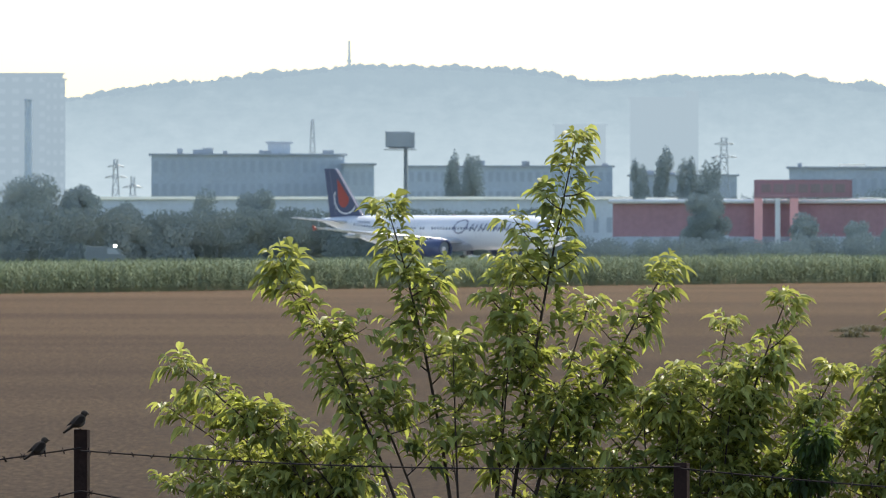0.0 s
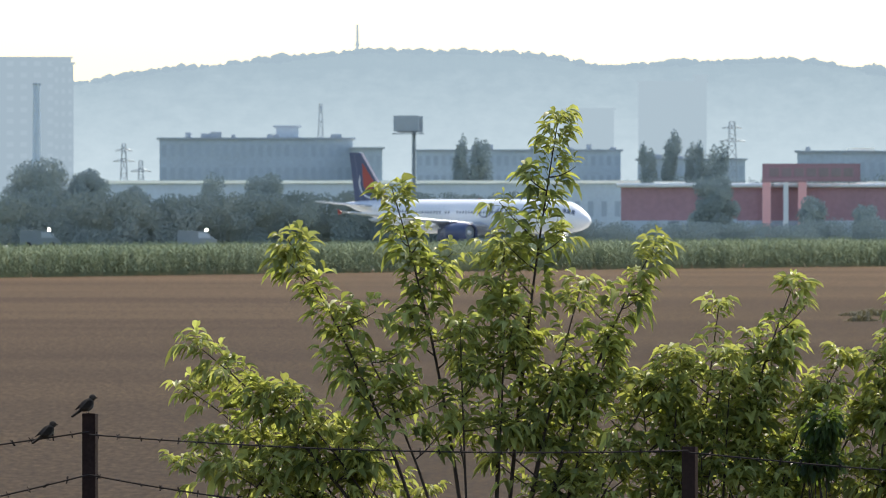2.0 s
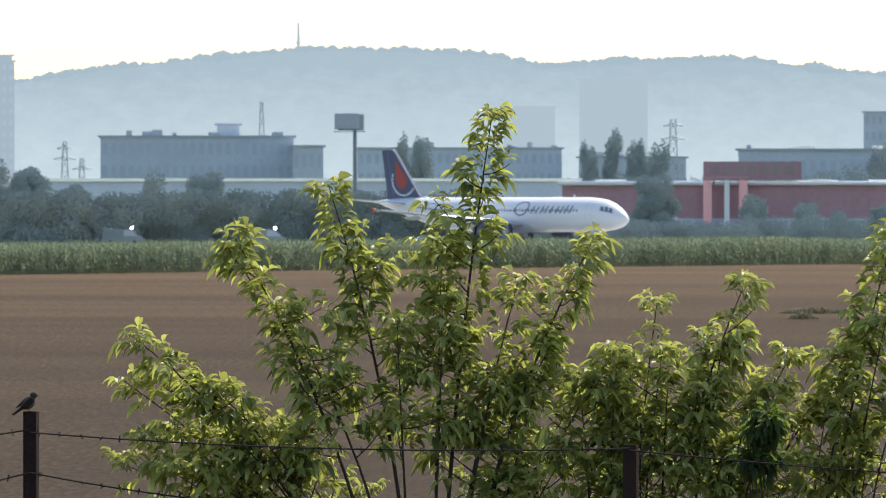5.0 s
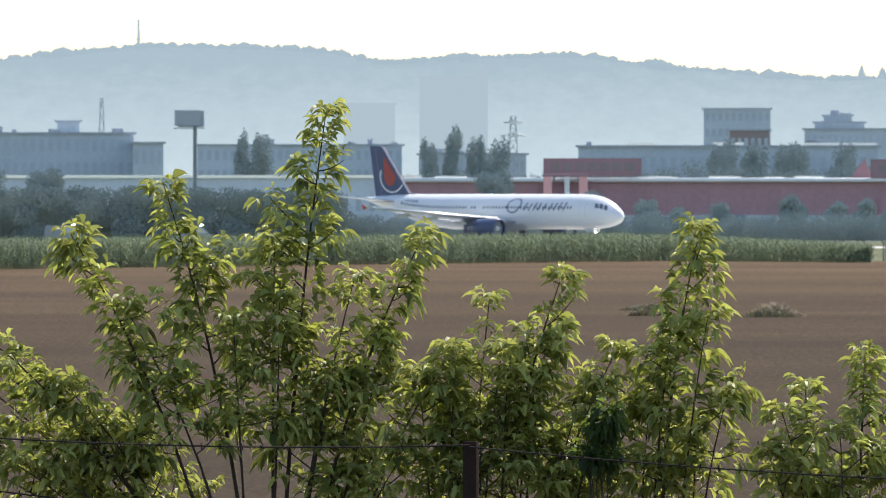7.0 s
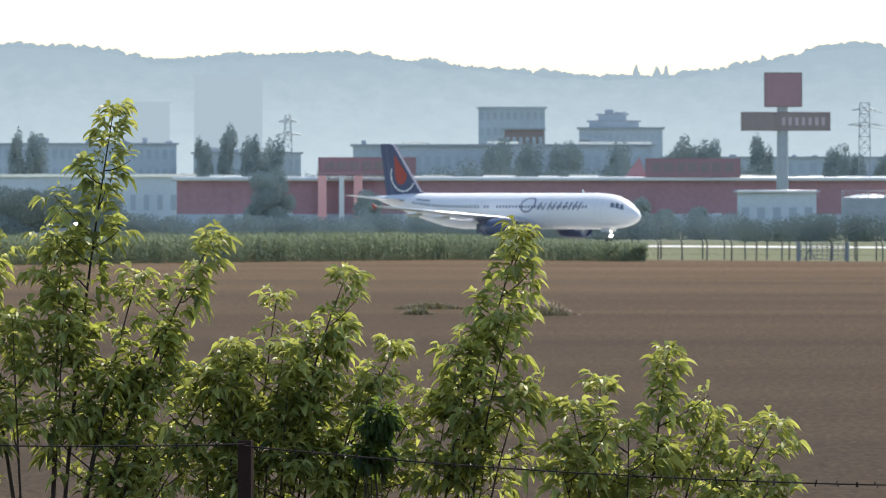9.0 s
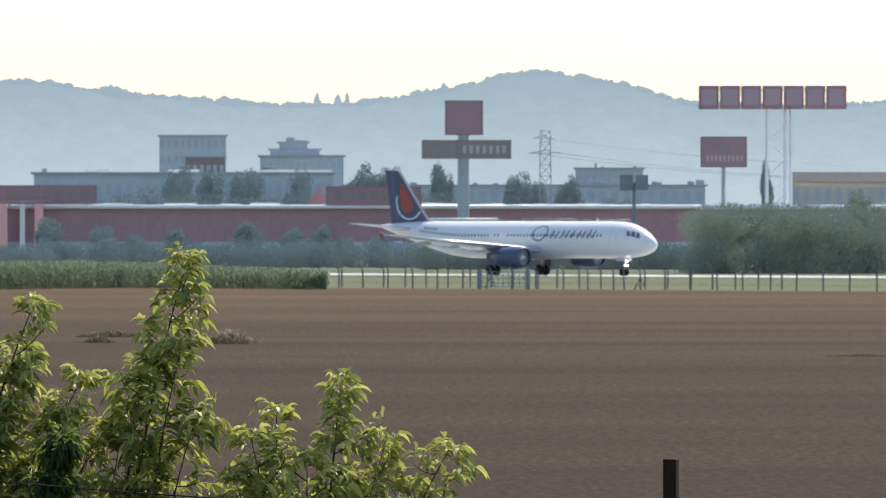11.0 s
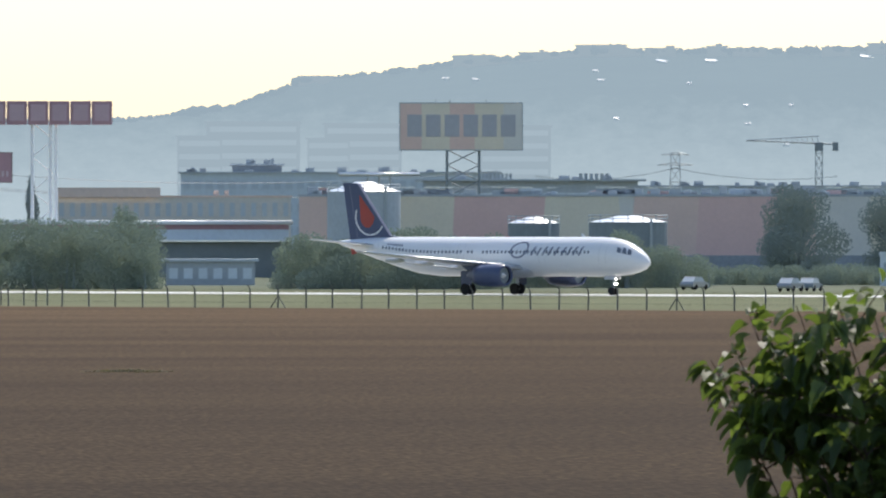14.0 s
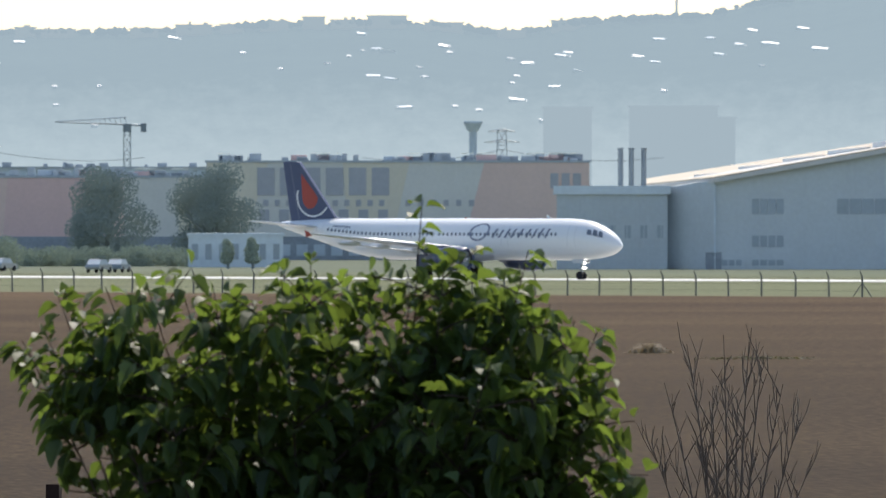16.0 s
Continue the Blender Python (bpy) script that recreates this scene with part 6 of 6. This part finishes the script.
# how far each stem's tip leans from its middle place in the wind, in bearing units
T1 = (0, 0.5, 1, 1.5, 2, 2.5, 3, 3.2, 5.3, 5.5, 6, 6.5, 7, 7.5, 8, 8.2)
SWAY = {
    "a": sway_rows(T1, (57, 26, 3, 3, 10, -58, -30, -20, -3, -16, -5, 18, -14, -43, 36, 58)),
    "b": sway_rows(T1, (25, 26, 10, 23, 20, -18, -37, -22, 13, -7, -20, 0, 3, -39, -6, 23)),
    "c": sway_rows(T1, (-1, 27, 0, -2, 2, 7, -45, -46, 26, 33, -40, -15, 5, -9, 0, 10)),
    "e": sway_rows(T1, (43, 32, 12, 10, 5, -39, -23, -2, -2, -18, -12, 5, -19, -41, 18, 38)),
    "d": sway_rows(T1, (-32, 22, 20, 12, -15, 10, -24, -31, -10, -18, -8, 10, 0, -20, 5, 15)),
    "g": sway_rows(T1 + (10.5, 11, 11.6), (10, -14, -15, 10, 9, 1, 5, -15, 30, 15, -8, 10, -14, -24, -3, -5, 20, 14, 6)),
    "h": sway_rows((0, 2.5, 5.3, 5.5, 6, 6.5, 7, 7.5, 8, 8.2, 10.3, 10.5, 11, 11.5, 12), (0, -20, 20, 6, -17, 1, -43, -15, 18, 30, 45, 17, 15, -20, 0)),
    "i": sway_rows((0, 3, 6.5, 7, 7.5, 8, 8.2, 10.3, 10.5, 11, 11.5, 12, 12.5), (0, -15, -20, -31, -39, -1, 8, 23, 15, 7, -5, -7, 4)),
}
STEMS = []                                   # (stem, foot, length, which sway, share)


def build_elders():
    groups = (
        (60, "broad box-elder shrub with drooping light green leaves", [
            ((80, 840), (180, -163), "a", 1.0), ((45, 840), (-125, -35), "b", 1.0), ((10, 840), (-290, 53), "c", 1.0), ((75, 840), (90, 68), "e", 0.8),
            ((120, 840), (358, 58), "e", 1.0), ((-20, 840), (-447, 222), "d", 1.0), ((-30, 840), (-470, 300), "d", 0.9), ((-25, 840), (-420, 290), "d", 0.9),
            ((30, 840), (-190, 180), "c", 0.7), ((100, 840), (225, 130), "a", 0.6), ((110, 840), (290, 230), "e", 0.6), ((-10, 840), (-330, 340), "d", 0.6),
            ((-30, 840), (-450, 400), "d", 0.5), ((10, 840), (-230, 380), "c", 0.5), ((-30, 840), (-400, 450), "d", 0.5), ((-20, 840), (-490, 440), "d", 0.5), ((130, 840), (240, 400), "e", 0.4), ((0, 840), (-330, 470), "d", 0.4), ((100, 840), (330, 340), "e", 0.5),
            ((60, 840), (90, 170), "e", 0.7), ((40, 840), (0, 205), "b", 0.7), ((110, 840), (186, 300), "a", 0.5), ((140, 840), (255, 325), "e", 0.5), ((170, 840), (383, 270), "e", 0.6), ((90, 840), (156, 424), "a", 0.4), ((20, 840), (-51, 500), "b", 0.3),
            ((130, 840), (310, 430), "e", 0.4), ((150, 840), (210, 480), "a", 0.3), ((-40, 840), (-356, 395), "d", 0.5), ((-20, 840), (-300, 320), "d", 0.6)]),
        (500, "box-elder shrub with drooping light green leaves", [
            ((400, 840), (470, 168), "e", 0.8), ((450, 840), (598, 127), "g", 1.0), ((380, 840), (400, 250), "e", 0.7), ((500, 840), (540, 290), "g", 0.7), ((520, 840), (690, 250), "g", 0.8), ((430, 840), (440, 380), "e", 0.4), ((540, 840), (610, 400), "g", 0.4), ((560, 840), (720, 370), "g", 0.5), ((470, 840), (510, 470), "e", 0.3), ((400, 840), (350, 450), "e", 0.3), ((560, 840), (660, 500), "g", 0.3), ((470, 840), (490, 290), "e", 0.5), ((440, 840), (400, 370), "e", 0.4), ((580, 840), (708, 444), "g", 0.4), ((500, 840), (560, 500), "e", 0.3), ((540, 840), (630, 330), "g", 0.6), ((400, 840), (425, 285), "e", 0.6), ((350, 840), (330, 300), "e", 0.5), ((490, 840), (565, 245), "g", 0.7), ((560, 840), (665, 315), "g", 0.6), ((430, 840), (480, 250), "e", 0.6)]),
        (800, "tall slender box-elder sapling with dense drooping leaves", [
            ((760, 840), (872, 40), "h", 1.0), ((740, 840), (800, 230), "h", 0.7), ((780, 840), (860, 200), "h", 0.8), ((730, 840), (760, 350), "h", 0.5), ((800, 840), (840, 380), "h", 0.4), ((820, 840), (890, 330), "h", 0.5), ((780, 840), (800, 480), "h", 0.3)]),
        (1120, "low box-elder bush with drooping light green leaves", [
            ((1060, 840), (1035, 318), "i", 0.8), ((1050, 840), (990, 365), "i", 0.7), ((1110, 840), (1150, 262), "i", 1.0), ((1180, 840), (1340, 385), "i", 0.9), ((1040, 840), (960, 430), "i", 0.6), ((1130, 840), (1230, 370), "i", 0.8), ((1150, 840), (1280, 450), "i", 0.6), ((1080, 840), (1090, 400), "i", 0.6), ((1100, 840), (1160, 450), "i", 0.5), ((1060, 840), (1010, 490), "i", 0.4), ((1190, 840), (1350, 490), "i", 0.5)]))
    n = 0
    for origin, label, stems in groups:
        shrub = thing("shrub", facing(origin, 63.0, land_height(63.0) - 0.02), label, "shrub", "box-elder shrubs")
        for base, tip, which, share in stems:
            n += 1
            # low stems get more pale young leaves, standing in for light there
            low = tip[1] > 330
            stem, foot, length = elder_stem(shrub, origin, base, tip, 500 + n, (0.02 + 0.16 * ((n * 37) % 10) / 10) if n % 3 else -0.1, bare=0.62 if low else (0.55 if -250 < tip[0] < 130 else 0.45), dense=(0.88 if share > 0.9 else 0.46) if not low else {"d": 0.36, "i": 0.6, "h": 0.45}.get(which, 0.3), young_from=0.5 if low else 0.88)
            STEMS.append((stem, foot, length, which, share))


build_elders()


def build_dark_bush():
    """The glossy dark bush that comes into view at the end."""
    d = 30.0
    k = d / UNIT
    rng = random.Random(77)
    ground = land_height(d) - 0.02
    origin = 3660
    bush = thing("bush", facing(origin, d, ground), "dense bush with glossy dark green oval leaves", "bush")
    tips = [(3112, 225), (3145, 200), (3170, 140), (3215, 190), (3260, 130), (3330, 118), (3400, 150), (3450, 125), (3520, 150), (3570, 100), (3620, 75), (3680, 130), (3730, 110), (3822, -29), (3800, 120), (3860, 95), (3930, 130), (3960, 175), (4010, 66), (4050, 160), (4095, 190), (4140, 200), (4160, 280),
            (3290, 460), (3330, 520), (3420, 520), (3600, 460), (3780, 470), (3290, 300), (3350, 260), (3440, 250), (3540, 260), (3640, 220), (3740, 240), (3840, 230), (3940, 260), (4040, 280), (4110, 360), (4150, 420), (3300, 400), (3420, 380), (3540, 390), (3660, 360), (3780, 370), (3900, 380), (4020, 410), (3360, 470), (3500, 480), (3700, 480), (3860, 490), (4000, 500), (4130, 510), (3480, 320), (3600, 310), (3720, 320), (3860, 310), (3980, 340)]
    for n, (u, v) in enumerate(tips):
        foot = Vector(((u - origin) * k * 0.45 + rng.uniform(-.08, .08), rng.uniform(0, 0.35), 0))
        reach = Vector(((u - origin) * k, rng.uniform(-0.15, 0.45), rise(v, d) - ground)) - foot
        way = (Vector((0, 0, 0)), Vector((reach.x * 0.3, reach.y * 0.5, reach.z * 0.6)), reach)
        bm = bmesh.new()
        add_way(bm, way, 0.006, 0.0014, 7, 5)
        fol = Foliage(rng)
        length = reach.length

        def clothe(points, lo, count):
            for i in range(count):
                q = min(1.0, lo + (1 - lo) * (i + rng.uniform(0, 0.8)) / count)
                p = bent(points, q)
                t = (bent(points, min(1, q + 0.03)) - bent(points, q - 0.03)).normalized()
                a = rng.uniform(0, 6.28)
                o = (t.cross(Vector((math.sin(a), math.cos(a), 0.3))).normalized() + t * 0.45 + Vector((0, 0, -0.25)))
                L = rng.uniform(0.056, 0.088) * (1.1 - 0.3 * q)
                fol.leaflet(p + o.normalized() * 0.012, o, L, L * rng.uniform(0.56, 0.72), 0.35)
        thin = v < 60 or u < 3180
        clothe(way, 0.2 if v > 350 else 0.45 if u > 3250 else 0.76, int(length * (26 if thin else 36)))
        for _ in range(4 if u < 3180 else 7 if thin else 11):
            q = rng.uniform(0.55 if u > 3250 else 0.75, 0.82 if thin else 0.95)
            p = bent(way, q)
            a, L = rng.uniform(0, 6.28), rng.uniform(0.08, 0.20)
            e = p + Vector((math.sin(a) * L, math.cos(a) * L, L * rng.uniform(0.1, 0.8)))
            sub = (p, p.lerp(e, 0.5) + Vector((0, 0, 0.015)), e)
            add_way(bm, sub, 0.003, 0.0014, 3, 4)
            clothe(sub, 0.2, int(L * 45) + 2)
        stem = part("stem", bm, TWIG, bush)
        stem.matrix_local = pose(foot.x, foot.y, 0)
        part("foliage", mesh_of("foliage", fol.verts, fol.faces, DARK_LEAF), DARK_LEAF, stem)
        STEMS.append((stem, foot, length, "k", 0.35 + 0.3 * rng.random()))


build_dark_bush()


def build_dark_shrub():
    """A small clump among the lighter shrubs, its shade put into dense dark leaves."""
    d = 62.4
    k = d / UNIT
    rng = random.Random(41)
    ground = land_height(d) - 0.02
    shrub = thing("shrub", facing(650, d, ground), "small rounded shrub with dense dark green leaves", "shrub")
    mid = Vector((-3 * k, 0, rise(422, d) - ground))
    fol = Foliage(rng)
    blobs = [Vector((rng.uniform(-.09, .09), rng.uniform(-.05, .05), rng.uniform(-.20, .12))) for _ in range(9)]
    for n in range(7):
        bm = bmesh.new()
        v = Vector((rng.gauss(0, 1), rng.gauss(0, 1), rng.gauss(0, 1))).normalized()
        e = mid + Vector((v.x * 0.11, v.y * 0.1, v.z * 0.16))
        add_way(bm, (Vector((rng.uniform(-.05, .05), 0, 0)), Vector((rng.uniform(-.1, .1), 0, mid.z * 0.7)), e), 0.006, 0.002, 7, 5)
        part("stem", bm, TWIG, shrub)
    for _ in range(640):
        v = Vector((rng.gauss(0, 1), rng.gauss(0, 1), rng.gauss(0, 1))).normalized()
        p = mid + rng.choice(blobs) + Vector((v.x * 0.075, v.y * 0.08, v.z * 0.085)) * rng.random() ** 0.4
        L = rng.uniform(0.035, 0.06)
        fol.leaflet(p, v + Vector((0, 0, -0.5)), L, L * 0.6, 0.3)
    part("foliage", mesh_of("foliage", fol.verts, fol.faces, DARK_LEAF), DARK_LEAF, shrub)


build_dark_shrub()


def build_bare_shrub():
    d = 48.0
    k = d / UNIT
    rng = random.Random(15)
    ground = land_height(d) - 0.03
    shrub = thing("bare_shrub", facing(4370, d, ground), "leafless shrub of thin grey-brown twigs", "shrub")
    for u, v in ((4250, 300), (4290, 230), (4330, 330), (4355, 215), (4400, 225), (4425, 250), (4460, 300), (4490, 360), (4230, 420), (4510, 440), (4380, 330), (4310, 400)):
        reach = Vector(((u - 4370) * k, rng.uniform(-.2, .2), rise(v, d) - ground))
        way = (Vector((0, 0, 0)), Vector((reach.x * 0.35, 0, reach.z * 0.6)), reach)
        bm = bmesh.new()
        add_way(bm, way, 0.009, 0.0015, 8, 5)
        for _ in range(22):
            q = rng.uniform(0.3, 0.97)
            p = bent(way, q)
            L = rng.uniform(0.08, 0.3) * (1.2 - q * 0.6)
            e = p + Vector((rng.uniform(-.6, .6) * L, rng.uniform(-.5, .5) * L, L))
            sub = (p, p.lerp(e, 0.5) + Vector((rng.uniform(-.02, .02), 0, 0)), e)
            add_way(bm, sub, 0.003, 0.0011, 3, 4)
            f = bent(sub, 0.6)
            add_tube(bm, f, f + Vector((rng.uniform(-.5, .5) * L * 0.5, 0, L * 0.5)), 0.002, 0.001, 4)
        part("branch", bm, DRY_TWIG, shrub)


build_bare_shrub()


# ---- what moves ----


def motions():
    head = math.degrees(math.atan2(ALONG.y, ALONG.x))
    rows = []
    for t, s, back in airliner_rows():
        turn = 2.2 * max(0.0, min(1.0, (10.5 - t) / 3.0))
        p = along(s, RUNWAY_AT, 0.03) + Vector((math.cos(radians(head + turn)), math.sin(radians(head + turn)), 0)) * back
        rows.append((t, pose(p.x, p.y, p.z, 0, 0, head + turn)))
    walk(AIRLINER, rows)
    # service vans beyond the runway, their tracks placed to fit the camera's view
    first = ((0, -560), (2.5, -374), (3, -334), (7, -34), (7.5, 10), (8, 54), (16, 780))
    second = ((0, -850), (3, -610), (6, -351), (6.5, -305), (7, -260), (7.5, -213), (16, 560))
    for van, table in zip(VANS, (first, second)):
        rows = []
        for t, u in table:
            d = 1385.0 - 0.035 * u
            p = spot(u, d)
            rows.append((t, pose(p.x, p.y, 0, 0, 0, -math.degrees(u / UNIT))))
        walk(van, rows)
    # the wind in the shrubs
    gust = [(0.4 * i, 10 * math.sin(2.1 * 0.4 * i) + 8 * math.sin(3.7 * 0.4 * i + 1)) for i in range(41)]
    for n, (stem, foot, length, which, share) in enumerate(STEMS):
        table = gust if which == "k" else SWAY[which]
        if table[-1][0] < 16:
            last = table[-1][0]
            table = table + [(t, 9 * math.sin(2.3 * t)) for t in (last + 0.8 * (i + 1) for i in range(int((15.9 - last) / 0.8)))] + [(16, 0)]
        lag = 0.0 if share > 0.9 else 0.12 * (n % 3)
        metres = (30.0 if which == "k" else 63.0) / UNIT
        rows = []
        for t, off in table:
            lean = math.degrees(off * share * metres / length)
            rows.append((t if t in (0, 16) else min(15.95, t + lag), pose(foot.x, foot.y, 0, 0.25 * lean, lean, 0)))
        walk(stem, rows)


motions()
